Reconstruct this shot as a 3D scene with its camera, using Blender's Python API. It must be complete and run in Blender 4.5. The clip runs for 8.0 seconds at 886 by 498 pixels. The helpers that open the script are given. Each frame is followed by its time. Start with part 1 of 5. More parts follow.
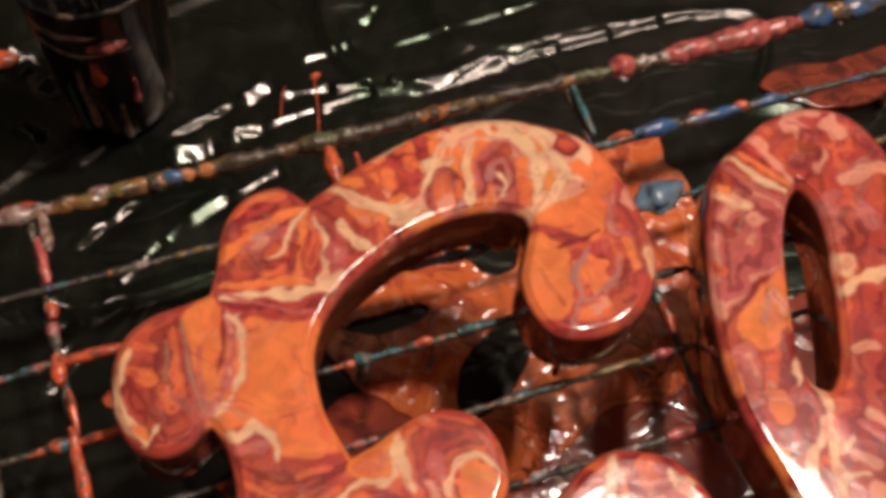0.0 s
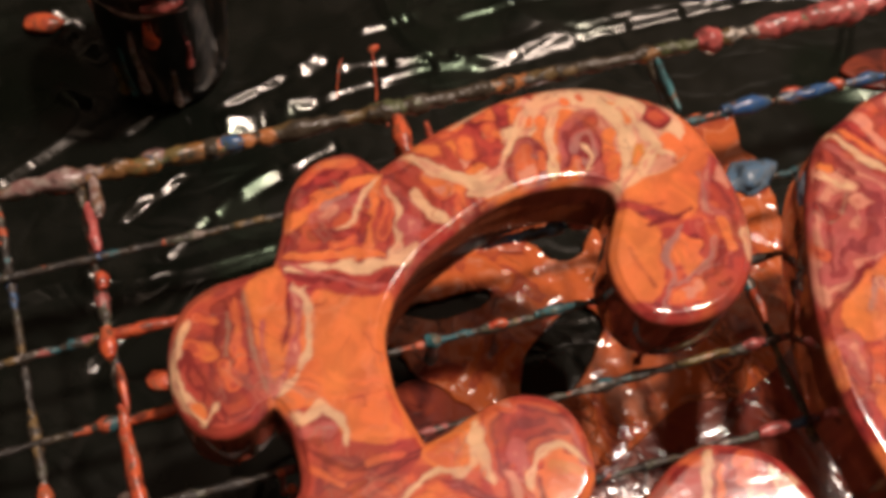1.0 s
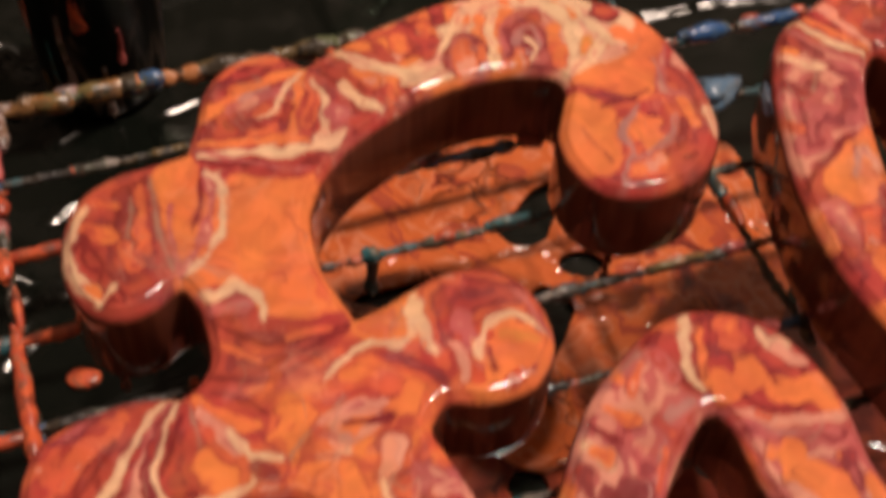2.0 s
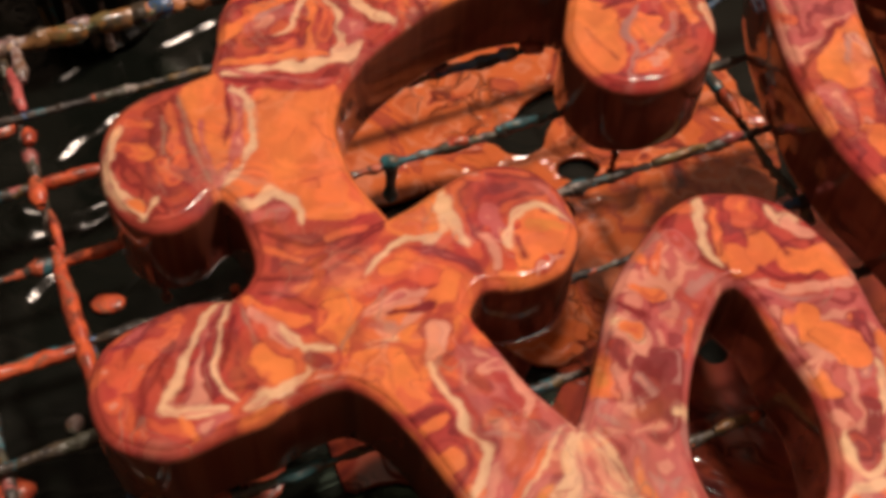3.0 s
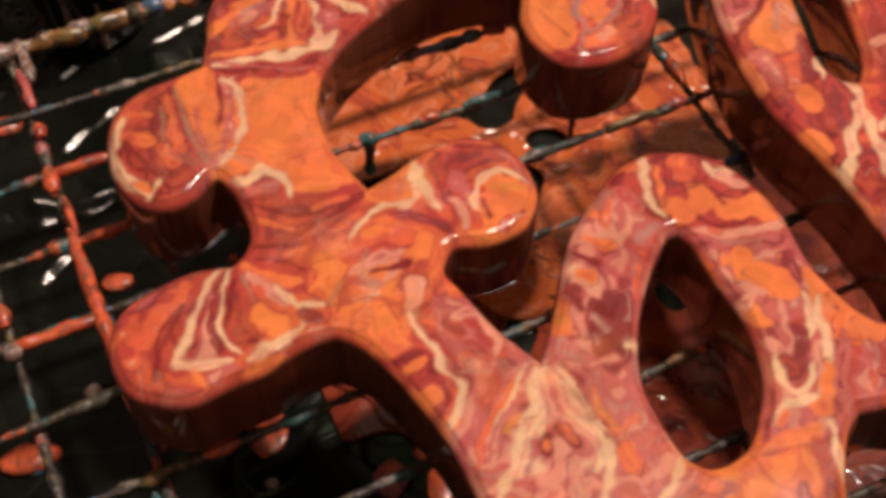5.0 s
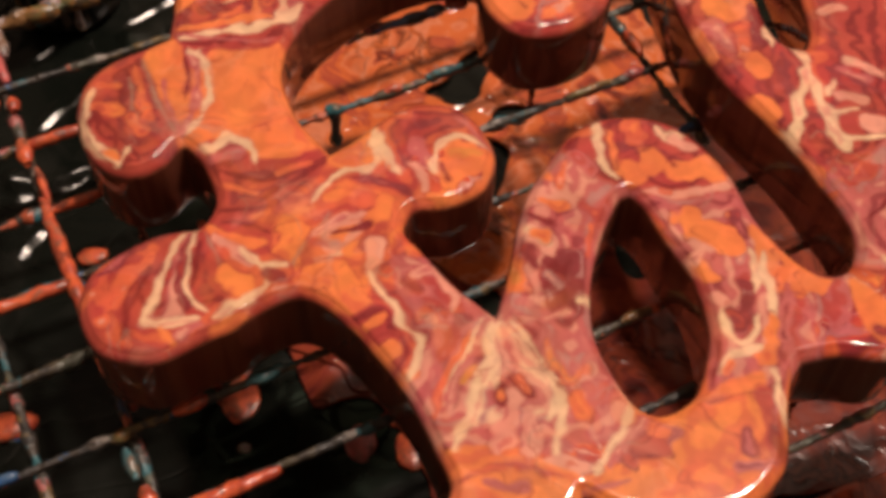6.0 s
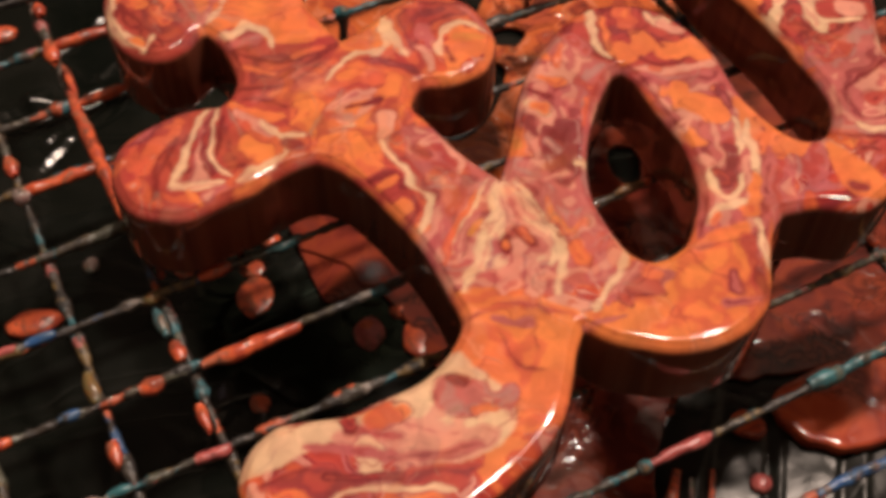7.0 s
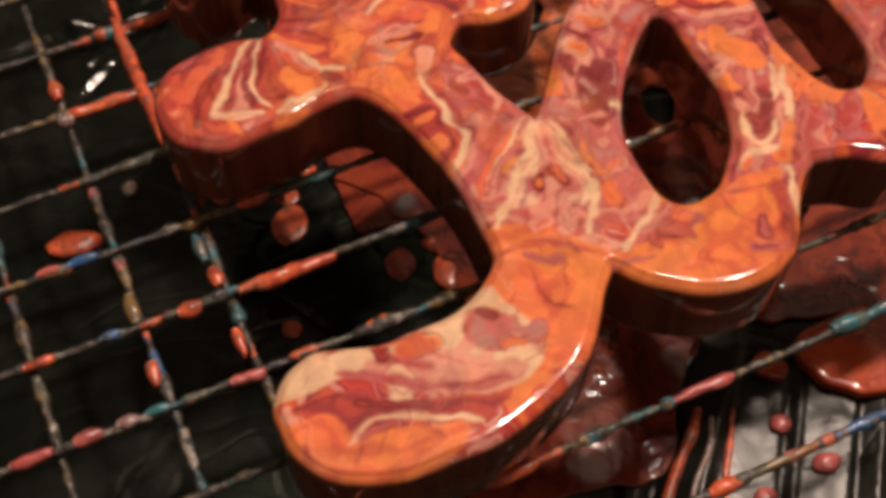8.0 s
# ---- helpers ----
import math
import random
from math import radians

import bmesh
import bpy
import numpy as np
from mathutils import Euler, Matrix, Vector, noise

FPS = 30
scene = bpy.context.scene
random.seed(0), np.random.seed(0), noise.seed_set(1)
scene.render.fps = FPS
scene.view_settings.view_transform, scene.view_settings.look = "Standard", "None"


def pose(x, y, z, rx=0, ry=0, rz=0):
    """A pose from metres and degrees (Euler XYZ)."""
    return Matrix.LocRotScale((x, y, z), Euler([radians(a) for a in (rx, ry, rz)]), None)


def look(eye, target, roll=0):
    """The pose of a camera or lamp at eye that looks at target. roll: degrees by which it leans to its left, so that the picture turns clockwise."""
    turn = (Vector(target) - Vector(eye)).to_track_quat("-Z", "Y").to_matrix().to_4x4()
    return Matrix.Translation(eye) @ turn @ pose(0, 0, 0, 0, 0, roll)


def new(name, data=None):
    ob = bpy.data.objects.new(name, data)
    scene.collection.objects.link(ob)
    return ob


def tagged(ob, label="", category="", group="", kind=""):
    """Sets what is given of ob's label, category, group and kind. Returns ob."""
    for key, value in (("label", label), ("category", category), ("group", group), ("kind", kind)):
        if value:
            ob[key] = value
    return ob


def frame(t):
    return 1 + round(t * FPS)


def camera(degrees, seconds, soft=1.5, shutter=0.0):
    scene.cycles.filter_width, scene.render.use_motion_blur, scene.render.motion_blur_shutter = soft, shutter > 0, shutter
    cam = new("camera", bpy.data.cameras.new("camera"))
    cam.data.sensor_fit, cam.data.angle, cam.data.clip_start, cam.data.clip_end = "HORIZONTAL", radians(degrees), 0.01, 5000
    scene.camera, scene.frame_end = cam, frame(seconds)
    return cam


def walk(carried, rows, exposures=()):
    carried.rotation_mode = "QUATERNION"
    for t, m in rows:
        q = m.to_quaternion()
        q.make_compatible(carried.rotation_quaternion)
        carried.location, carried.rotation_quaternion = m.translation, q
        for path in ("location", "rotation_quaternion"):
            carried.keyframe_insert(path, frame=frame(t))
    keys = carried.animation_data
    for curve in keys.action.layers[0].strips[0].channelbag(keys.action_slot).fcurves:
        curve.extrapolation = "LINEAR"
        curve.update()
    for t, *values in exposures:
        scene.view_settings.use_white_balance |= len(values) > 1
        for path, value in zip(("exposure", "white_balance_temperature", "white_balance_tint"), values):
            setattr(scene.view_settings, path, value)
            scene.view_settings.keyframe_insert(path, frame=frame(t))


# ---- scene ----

# ---------------------------------------------------------------- camera
cam = camera(39.0, 8.0, soft=4.6, shutter=0.3)
PATH = [
    (0, (-0.01267, -0.05665, 0.38471), (-0.01346, 0.12126, 0.02646), 8.22),
    (0.5, (-0.01791, -0.04880, 0.36689), (-0.01769, 0.12792, 0.00805), 8.59),
    (1, (-0.03101, -0.05564, 0.35417), (-0.03620, 0.12342, -0.00348), 8.44),
    (1.5, (-0.02100, -0.07224, 0.34706), (-0.03404, 0.12804, 0.00106), 5.75),
    (2, (0.00012, -0.11701, 0.26823), (-0.01761, 0.13077, -0.04528), 3.65),
    (2.2, (-0.01360, -0.13109, 0.25615), (-0.00807, 0.11387, -0.06001), 6.09),
    (3.3, (-0.01603, -0.13958, 0.27781), (-0.02150, 0.09418, -0.04673), 2.51),
    (3.5, (-0.01669, -0.14365, 0.27580), (-0.02247, 0.09367, -0.04614), 2.43),
    (4, (-0.01377, -0.15757, 0.28534), (-0.01690, 0.07944, -0.03687), 2.04),
    (4.2, (-0.00976, -0.16319, 0.28583), (-0.01621, 0.07497, -0.03547), 1.01),
    (5.3, (-0.00912, -0.16197, 0.30476), (-0.00853, 0.06518, -0.02449), 0.95),
    (5.5, (-0.00647, -0.16736, 0.30428), (-0.00620, 0.06285, -0.02283), 0.82),
    (6, (-0.00115, -0.17682, 0.30550), (0.00154, 0.05183, -0.02270), 1.15),
    (6.5, (0.01916, -0.19353, 0.30806), (0.02926, 0.03432, -0.02054), 0.33),
    (7, (-0.00683, -0.22307, 0.30355), (-0.00012, 0.00732, -0.02337), 1.23),
    (7.5, (-0.00845, -0.22559, 0.30921), (-0.01480, -0.01121, -0.02842), -0.37),
    (8, (-0.00873, -0.22592, 0.31003), (-0.01026, -0.01411, -0.02928), 1.31),
]
walk(cam, [(t, look(eye, target, roll)) for t, eye, target, roll in PATH], exposures=[(0.0, 0.64), (3.0, 0.76), (8.0, 0.80)])

# ---------------------------------------------------------------- light
world = bpy.data.worlds.new("room_dusk")
world.use_nodes = True
world.node_tree.nodes["Background"].inputs["Color"].default_value = (1.0, 0.86, 0.72, 1)
world.node_tree.nodes["Background"].inputs["Strength"].default_value = 0.017
scene.world = world


def bulb_light(x, y, z, watts, radius):
    data = bpy.data.lights.new("bulb_light", "POINT")
    data.energy, data.color, data.shadow_soft_size = watts, (1.0, 0.80, 0.68), radius
    ob = new("bulb_light", data)
    ob.location = (x, y, z)
    return ob


bulb_light(0.38, 0.54, 2.10, 66.0, 0.06)
bulb_light(0.72, 0.67, 2.10, 66.0, 0.06)

# ---------------------------------------------------------------- measures
TOP = 0.030          # face of the painted cutout
UNDER = 0.002        # its underside, on the wires
BAG = -0.088         # the plastic sheet under the rack
COS, SIN = math.cos(radians(26)), math.sin(radians(26))


def rack_point(u, n, z):
    """A point of the rack's own grid: u along the long wires, n across them."""
    return Vector((COS * u - SIN * n, SIN * u + COS * n, z))


# ---------------------------------------------------------------- node helpers
class Tree:
    def __init__(self, name):
        self.mat = bpy.data.materials.new(name)
        self.mat.use_nodes = True
        self.t = self.mat.node_tree
        self.bsdf = self.t.nodes["Principled BSDF"]

    def node(self, kind, **props):
        n = self.t.nodes.new(kind)
        for key, value in props.items():
            setattr(n, key, value)
        return n

    def put(self, socket, value):
        if isinstance(value, bpy.types.NodeSocket):
            self.t.links.new(value, socket)
        elif value is not None:
            socket.default_value = value

    def math(self, op, a, b=None, c=None, clamp=False):
        n = self.node("ShaderNodeMath", operation=op, use_clamp=clamp)
        for i, v in enumerate((a, b, c)):
            self.put(n.inputs[i], v)
        return n.outputs[0]

    def vec(self, op, a, b=None, scale=None):
        n = self.node("ShaderNodeVectorMath", operation=op)
        self.put(n.inputs[0], a)
        self.put(n.inputs[1], b)
        if scale is not None:
            self.put(n.inputs["Scale"], scale)
        return n.outputs["Value"] if op in ("LENGTH", "DISTANCE", "DOT_PRODUCT") else n.outputs["Vector"]

    def noise(self, vector, scale, detail=2.0, rough=0.5, distortion=0.0, colour=False):
        n = self.node("ShaderNodeTexNoise")
        self.put(n.inputs["Vector"], vector)
        for key, v in (("Scale", scale), ("Detail", detail), ("Roughness", rough), ("Distortion", distortion)):
            n.inputs[key].default_value = v
        return n.outputs["Color" if colour else "Fac"]

    def voronoi(self, vector, scale, feature="F1", smooth=0.3, rand=1.0, flat=False):
        n = self.node("ShaderNodeTexVoronoi", feature=feature, voronoi_dimensions="2D" if flat else "3D")
        self.put(n.inputs["Vector"], vector)
        n.inputs["Scale"].default_value = scale
        n.inputs["Randomness"].default_value = rand
        if feature == "SMOOTH_F1":
            n.inputs["Smoothness"].default_value = smooth
        return n

    def ramp(self, fac, stops, mode="LINEAR"):
        n = self.node("ShaderNodeValToRGB")
        n.color_ramp.interpolation = mode
        e = n.color_ramp.elements
        while len(e) < len(stops):
            e.new(0.5)
        for item, (p, c) in zip(e, stops):
            item.position, item.color = p, (*c, 1)
        self.put(n.inputs[0], fac)
        return n.outputs["Color"]

    def step(self, value, a, b, lo=0.0, hi=1.0):
        n = self.node("ShaderNodeMapRange", interpolation_type="SMOOTHSTEP")
        self.put(n.inputs["Value"], value)
        for key, v in (("From Min", a), ("From Max", b), ("To Min", lo), ("To Max", hi)):
            n.inputs[key].default_value = v
        return n.outputs["Result"]

    def mix(self, fac, a, b):
        n = self.node("ShaderNodeMix", data_type="RGBA")
        self.put(n.inputs["Factor"], fac)
        self.put(n.inputs[6], (*a, 1) if isinstance(a, tuple) else a)
        self.put(n.inputs[7], (*b, 1) if isinstance(b, tuple) else b)
        return n.outputs[2]

    def mixv(self, fac, a, b):
        n = self.node("ShaderNodeMix", data_type="VECTOR")
        self.put(n.inputs["Factor"], fac)
        self.put(n.inputs[4], a)
        self.put(n.inputs[5], b)
        return n.outputs[1]

    def place(self):
        return self.node("ShaderNodeTexCoord").outputs["Object"]

    def finish(self, colour, rough, bump=None, strength=0.2, distance=0.001, coat=0.0, metal=0.0, spec=0.5):
        self.put(self.bsdf.inputs["Base Color"], (*colour, 1) if isinstance(colour, tuple) else colour)
        self.put(self.bsdf.inputs["Roughness"], rough)
        self.put(self.bsdf.inputs["Metallic"], metal)
        self.put(self.bsdf.inputs["Specular IOR Level"], spec)
        self.bsdf.inputs["Coat Weight"].default_value = coat
        self.bsdf.inputs["Coat Roughness"].default_value = 0.04
        if bump is not None:
            b = self.node("ShaderNodeBump")
            b.inputs["Strength"].default_value, b.inputs["Distance"].default_value = strength, distance
            self.put(b.inputs["Height"], bump)
            self.put(self.bsdf.inputs["Normal"], b.outputs[0])
        return self.mat


# ---------------------------------------------------------------- materials
ORANGE, RED, CRIMSON = (0.76, 0.205, 0.062), (0.50, 0.070, 0.038), (0.26, 0.028, 0.030)
PINK, MAUVE = (0.52, 0.13, 0.125), (0.34, 0.14, 0.14)
EMBER = (0.64, 0.115, 0.045)
SALMON, WINE, TAUPE, GOLD = (0.68, 0.29, 0.20), (0.27, 0.040, 0.040), (0.34, 0.175, 0.125), (0.62, 0.225, 0.055)
PIGMENTS = {"O": ORANGE, "E": (0.64, 0.130, 0.056), "R": (0.42, 0.061, 0.044), "D": (0.195, 0.021, 0.022), "W": (0.24, 0.036, 0.038), "P": (0.47, 0.115, 0.103), "S": SALMON, "C": (0.76, 0.485, 0.29), "M": (0.42, 0.19, 0.165), "G": TAUPE, "OC": GOLD, "EO": (0.58, 0.13, 0.04)}


def poured_paint():
    """Marbled acrylic: a ground of nested bands and cells, and over it the poured colours that each lobe carries."""
    k = Tree("poured_paint")
    p = k.vec("MULTIPLY", k.place(), (1, 1, 0.10))
    w1 = k.vec("SCALE", k.vec("SUBTRACT", k.noise(p, 30, 2, 0.5, 0, True), (0.5, 0.5, 0.5)), scale=0.034)
    w2 = k.vec("SCALE", k.vec("SUBTRACT", k.noise(p, 85, 2, 0.5, 0, True), (0.5, 0.5, 0.5)), scale=0.012)
    near = k.vec("ADD", k.vec("ADD", p, w2), k.vec("SCALE", w1, scale=0.30))
    flow = k.vec("ADD", k.vec("ADD", p, w1), w2)
    value = k.noise(flow, 42, 2.2, 0.5, 0.5)
    banded = k.math("MULTIPLY_ADD", k.math("SUBTRACT", value, 0.5), 1.25, 0.475)
    mottle = k.math("MULTIPLY_ADD", k.math("SUBTRACT", k.noise(near, 120, 2), 0.5), 0.16, banded)
    bead = k.voronoi(near, 105, "SMOOTH_F1", 0.25, 0.9, True).outputs["Distance"]
    ground = k.ramp(mottle, [(0.24, CRIMSON), (0.36, RED), (0.42, CRIMSON), (0.50, RED), (0.60, EMBER)])
    glow = k.ramp(k.noise(near, 55, 2), [(0.40, RED), (0.48, EMBER), (0.60, (0.78, 0.17, 0.05))])
    body = k.mix(k.math("MULTIPLY", k.step(bead, 0.20, 0.42, 0.9, 0), k.step(k.noise(p, 30, 2), 0.40, 0.52)), ground, glow)
    colour = k.mix(k.step(banded, 0.56, 0.595), body, ORANGE)

    def vein(colour, level, width, seed, core, rim):
        """A tapering seam of pigment along a level of the bands, wide here, thread-thin there."""
        wide = k.math("MULTIPLY", k.math("MAXIMUM", k.math("SUBTRACT", k.noise(k.vec("ADD", near, (seed, 0.3, 0)), 42, 2), 0.40), 0.012), width)
        off = k.math("DIVIDE", k.math("ABSOLUTE", k.math("SUBTRACT", banded, level)), wide)
        colour = k.mix(k.math("MULTIPLY", k.step(off, 1.0, 2.0, 0.75, 0), k.step(k.noise(near, 65, 1), 0.42, 0.58)), colour, rim)
        return k.mix(k.step(off, 0.35, 1.0, 0.95, 0), colour, core)

    colour = vein(colour, 0.385, 0.16, 0.7, PINK, MAUVE)
    colour = vein(colour, 0.515, 0.27, 1.9, SALMON, MAUVE)
    colour = vein(colour, 0.455, 0.12, 5.1, (0.62, 0.26, 0.19), PINK)
    # the poured colours, as thick as they cover; the ground shows faintly through
    laid = k.node("ShaderNodeAttribute", attribute_name="pigment")
    sheer = k.step(k.noise(near, 60, 2), 0.40, 0.66, 0.98, 0.74)
    colour = k.mix(k.math("MULTIPLY", laid.outputs["Alpha"], sheer), colour, laid.outputs["Color"])
    # hair-thin darker skins where two pours meet, and a soft mottling within each
    skin = k.math("ABSOLUTE", k.math("SUBTRACT", k.noise(k.vec("ADD", flow, (0.4, 0.9, 0)), 46, 2), 0.5))
    colour = k.mix(k.math("MULTIPLY", k.step(skin, 0.002, 0.012, 0.45, 0), k.step(k.noise(p, 55, 1), 0.50, 0.58)), colour, k.mix(k.step(k.noise(p, 75, 1), 0.46, 0.54), (0.36, 0.055, 0.035), TAUPE))
    shade = k.node("ShaderNodeHueSaturation")
    k.put(shade.inputs["Value"], k.step(k.noise(near, 140, 3), 0.3, 0.7, 0.84, 1.12))
    k.put(shade.inputs["Hue"], k.step(k.noise(near, 48, 2), 0.3, 0.7, 0.494, 0.504))
    k.put(shade.inputs["Color"], colour)
    colour = shade.outputs[0]
    # on the upright edge the layers run together into one brownish orange, darkened to paint in the shade there, in
    # faint downward streaks
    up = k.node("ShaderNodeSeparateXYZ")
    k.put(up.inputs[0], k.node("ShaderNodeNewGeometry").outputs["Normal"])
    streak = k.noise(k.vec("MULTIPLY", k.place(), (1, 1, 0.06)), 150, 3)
    side_shade = k.ramp(streak, [(0.36, (0.15, 0.043, 0.026)), (0.50, (0.235, 0.072, 0.038)), (0.64, (0.19, 0.054, 0.031))])
    colour = k.mix(k.step(k.math("ADD", up.outputs[2], k.math("MULTIPLY", k.math("SUBTRACT", streak, 0.5), 0.5)), 0.22, 0.55, 0.96, 0), colour, side_shade)
    relief = k.math("ADD", k.noise(p, 34, 2), k.math("MULTIPLY", k.noise(flow, 120, 2), 0.15))
    return k.finish(colour, 0.09, relief, 0.11, 0.004, coat=0.35)


def puddle_paint(name, stops, wrinkle=0.42):
    """The run-off below: broad sheets with darker skins and wrinkles."""
    k = Tree(name)
    p = k.place()
    warp = k.vec("SCALE", k.vec("SUBTRACT", k.noise(p, 22, 3, 0.5, 0, True), (0.5, 0.5, 0.5)), scale=0.05)
    flow = k.vec("ADD", p, warp)
    curl = k.vec("ADD", flow, k.vec("SCALE", k.vec("SUBTRACT", k.noise(flow, 70, 2, 0.5, 0, True), (0.5, 0.5, 0.5)), scale=0.018))
    colour = k.ramp(k.noise(curl, 38, 2.4, 0.5, 0.6), stops)
    skin = k.math("ADD", k.noise(curl, 34, 2, 0.5, 0.8), k.math("MULTIPLY", k.noise(curl, 95, 2), 0.14))
    # drawn-up wrinkles, gathered in places
    pull = k.vec("MULTIPLY", curl, (1.0, 1.7, 1.0))
    fold = k.math("ABSOLUTE", k.math("SUBTRACT", k.noise(pull, 30, 1.5, 0.5, 1.4), 0.5))
    gathered = k.step(k.noise(p, 26, 2), 0.48, 0.60)
    crest = k.math("MULTIPLY", k.step(fold, 0.0, 0.055, 1, 0), gathered)
    skin = k.math("MULTIPLY_ADD", crest, 0.7 * wrinkle, skin)
    colour = k.mix(k.math("MULTIPLY", k.step(fold, 0.04, 0.09, 0.65, 0), gathered), colour, k.mix(k.step(fold, 0.0, 0.03), k.ramp(0.5, stops), tuple(0.3 * v for v in stops[0][1])))
    return k.finish(colour, 0.12, skin, wrinkle, 0.005, coat=0.3)



def drop_paint(name, a, b, mixed=0.9):
    """Old poured paint: two tones, dulled here and there by a dark crust."""
    k = Tree(name)
    p = k.place()
    colour = k.mix(k.step(k.noise(p, 170, 2, 0.5, 1.0), 0.40, 0.62), a, b)
    colour = k.mix(k.step(k.noise(k.vec("ADD", p, (0.5, 0.2, 0.1)), 210, 3), 0.52, 0.66, 0, 0.8), colour, tuple(0.22 * v + 0.012 for v in b))
    fleck = k.ramp(k.noise(p, 90, 2), [(0.40, (0.05, 0.045, 0.035)), (0.50, (0.20, 0.10, 0.05)), (0.58, (0.10, 0.11, 0.08))])
    colour = k.mix(k.step(k.noise(k.vec("ADD", p, (0.9, 0.7, 0.3)), 150, 3, 0.6, 0.8), 0.52, 0.60, 0, mixed), colour, fleck)
    return k.finish(colour, 0.32, k.noise(p, 260, 2), 0.30, 0.0014, coat=0.25)


def crusted_wire():
    """Steel wire under many old coats of paint, each run a colour of its own."""
    k = Tree("crusted_wire")
    p = k.place()
    info = k.node("ShaderNodeObjectInfo")
    shift = k.vec("SCALE", (1.7, 2.3, 3.1), scale=info.outputs["Random"])
    v = k.voronoi(k.vec("ADD", k.vec("ADD", p, shift), k.vec("SCALE", k.noise(p, 200, 2, 0.5, 0, True), scale=0.012)), 118)
    s = k.node("ShaderNodeSeparateColor")
    k.put(s.inputs[0], v.outputs["Color"])
    colour = k.ramp(s.outputs[0], [(0.0, (0.035, 0.032, 0.030)), (0.34, (0.07, 0.055, 0.035)), (0.46, (0.17, 0.11, 0.045)), (0.57, (0.035, 0.12, 0.14)), (0.66, (0.04, 0.09, 0.19)),
                                   (0.69, (0.085, 0.085, 0.06)), (0.84, (0.46, 0.10, 0.045)), (0.90, (0.34, 0.10, 0.09)), (0.95, (0.26, 0.22, 0.19))], "CONSTANT")
    colour = k.mix(k.step(k.noise(p, 300, 3), 0.46, 0.58), colour, (0.05, 0.04, 0.032))
    return k.finish(colour, 0.40, k.noise(p, 380, 3), 0.8, 0.0015, coat=0.15)


def crusted_rail():
    k = Tree("crusted_rail")
    p = k.place()
    v = k.voronoi(k.vec("ADD", p, k.vec("SCALE", k.noise(p, 160, 2, 0.5, 0, True), scale=0.016)), 75)
    s = k.node("ShaderNodeSeparateColor")
    k.put(s.inputs[0], v.outputs["Color"])
    colour = k.ramp(s.outputs[0], [(0.0, (0.06, 0.045, 0.03)), (0.36, (0.13, 0.085, 0.035)), (0.55, (0.24, 0.12, 0.045)), (0.70, (0.09, 0.10, 0.045)), (0.82, (0.04, 0.07, 0.12)), (0.88, (0.45, 0.17, 0.06)), (0.96, (0.50, 0.44, 0.38))], "CONSTANT")
    colour = k.mix(k.step(k.noise(p, 260, 3), 0.50, 0.64), colour, (0.045, 0.035, 0.025))
    return k.finish(colour, 0.35, k.noise(p, 260, 3), 0.9, 0.002, coat=0.2)


def black_plastic():
    """Thin black refuse-bag film: nearly black, glossy, with a fine crinkle."""
    k = Tree("black_plastic")
    p = k.place()
    warp = k.vec("ADD", p, k.vec("SCALE", k.noise(p, 14, 2, 0.5, 0, True), scale=0.06))
    crease = k.voronoi(k.vec("MULTIPLY", warp, (1.0, 1.6, 1.0)), 17, "DISTANCE_TO_EDGE").outputs["Distance"]
    turned = k.node("ShaderNodeMapping")
    k.put(turned.inputs["Vector"], warp)
    turned.inputs["Rotation"].default_value = (0, 0, radians(-22))
    long = k.voronoi(k.vec("MULTIPLY", turned.outputs[0], (0.35, 1.5, 1.0)), 24, "DISTANCE_TO_EDGE").outputs["Distance"]
    height = k.math("ADD", k.math("ADD", k.step(crease, 0.0, 0.07), k.step(long, 0.0, 0.05)), k.math("MULTIPLY", k.noise(warp, 45, 2), 0.25))
    height = k.math("MULTIPLY_ADD", k.noise(warp, 210, 3, 0.6), 0.45, height)
    dust = k.mix(k.step(k.noise(p, 50, 4), 0.45, 0.7), (0.0045, 0.0056, 0.0042), (0.010, 0.0105, 0.0085))
    # scuffed to a dull sheen where it is pleated in front
    scuff = k.step(k.vec("LENGTH", k.vec("MULTIPLY", k.vec("SUBTRACT", warp, (0.145, -0.045, BAG)), (1 / 0.120, 1 / 0.060, 0))), 0.65, 1.05, 0.17, 0)
    # a greenish sheen on the smoother stretches
    tint = k.mix(k.step(k.noise(p, 11, 2), 0.53, 0.62), (1.0, 0.96, 0.92), (0.60, 0.86, 0.62))
    k.put(k.bsdf.inputs["Specular Tint"], tint)
    return k.finish(dust, k.math("ADD", scuff, k.step(k.noise(p, 30, 3), 0.34, 0.66, 0.12, 0.24)), height, 0.09, 0.003, spec=0.32)


def cup_plastic():
    """Black plastic under smeared, half-dried paint."""
    k = Tree("cup_plastic")
    p = k.vec("MULTIPLY", k.place(), (1, 1, 0.22))
    smear = k.ramp(k.noise(p, 130, 3, 0.6, 0.8), [(0.52, (0.004, 0.004, 0.004)), (0.58, (0.04, 0.034, 0.028)), (0.65, (0.14, 0.10, 0.07)), (0.70, (0.02, 0.03, 0.06)), (0.76, (0.005, 0.005, 0.005))])
    return k.finish(smear, 0.30, k.noise(p, 160, 2), 0.5, 0.002, spec=0.25)


def plaster(name, colour):
    k = Tree(name)
    p = k.place()
    return k.finish(k.mix(k.noise(p, 3, 4), colour, tuple(c * 0.88 for c in colour)), 0.85, k.noise(p, 40, 3), 0.15, 0.004)


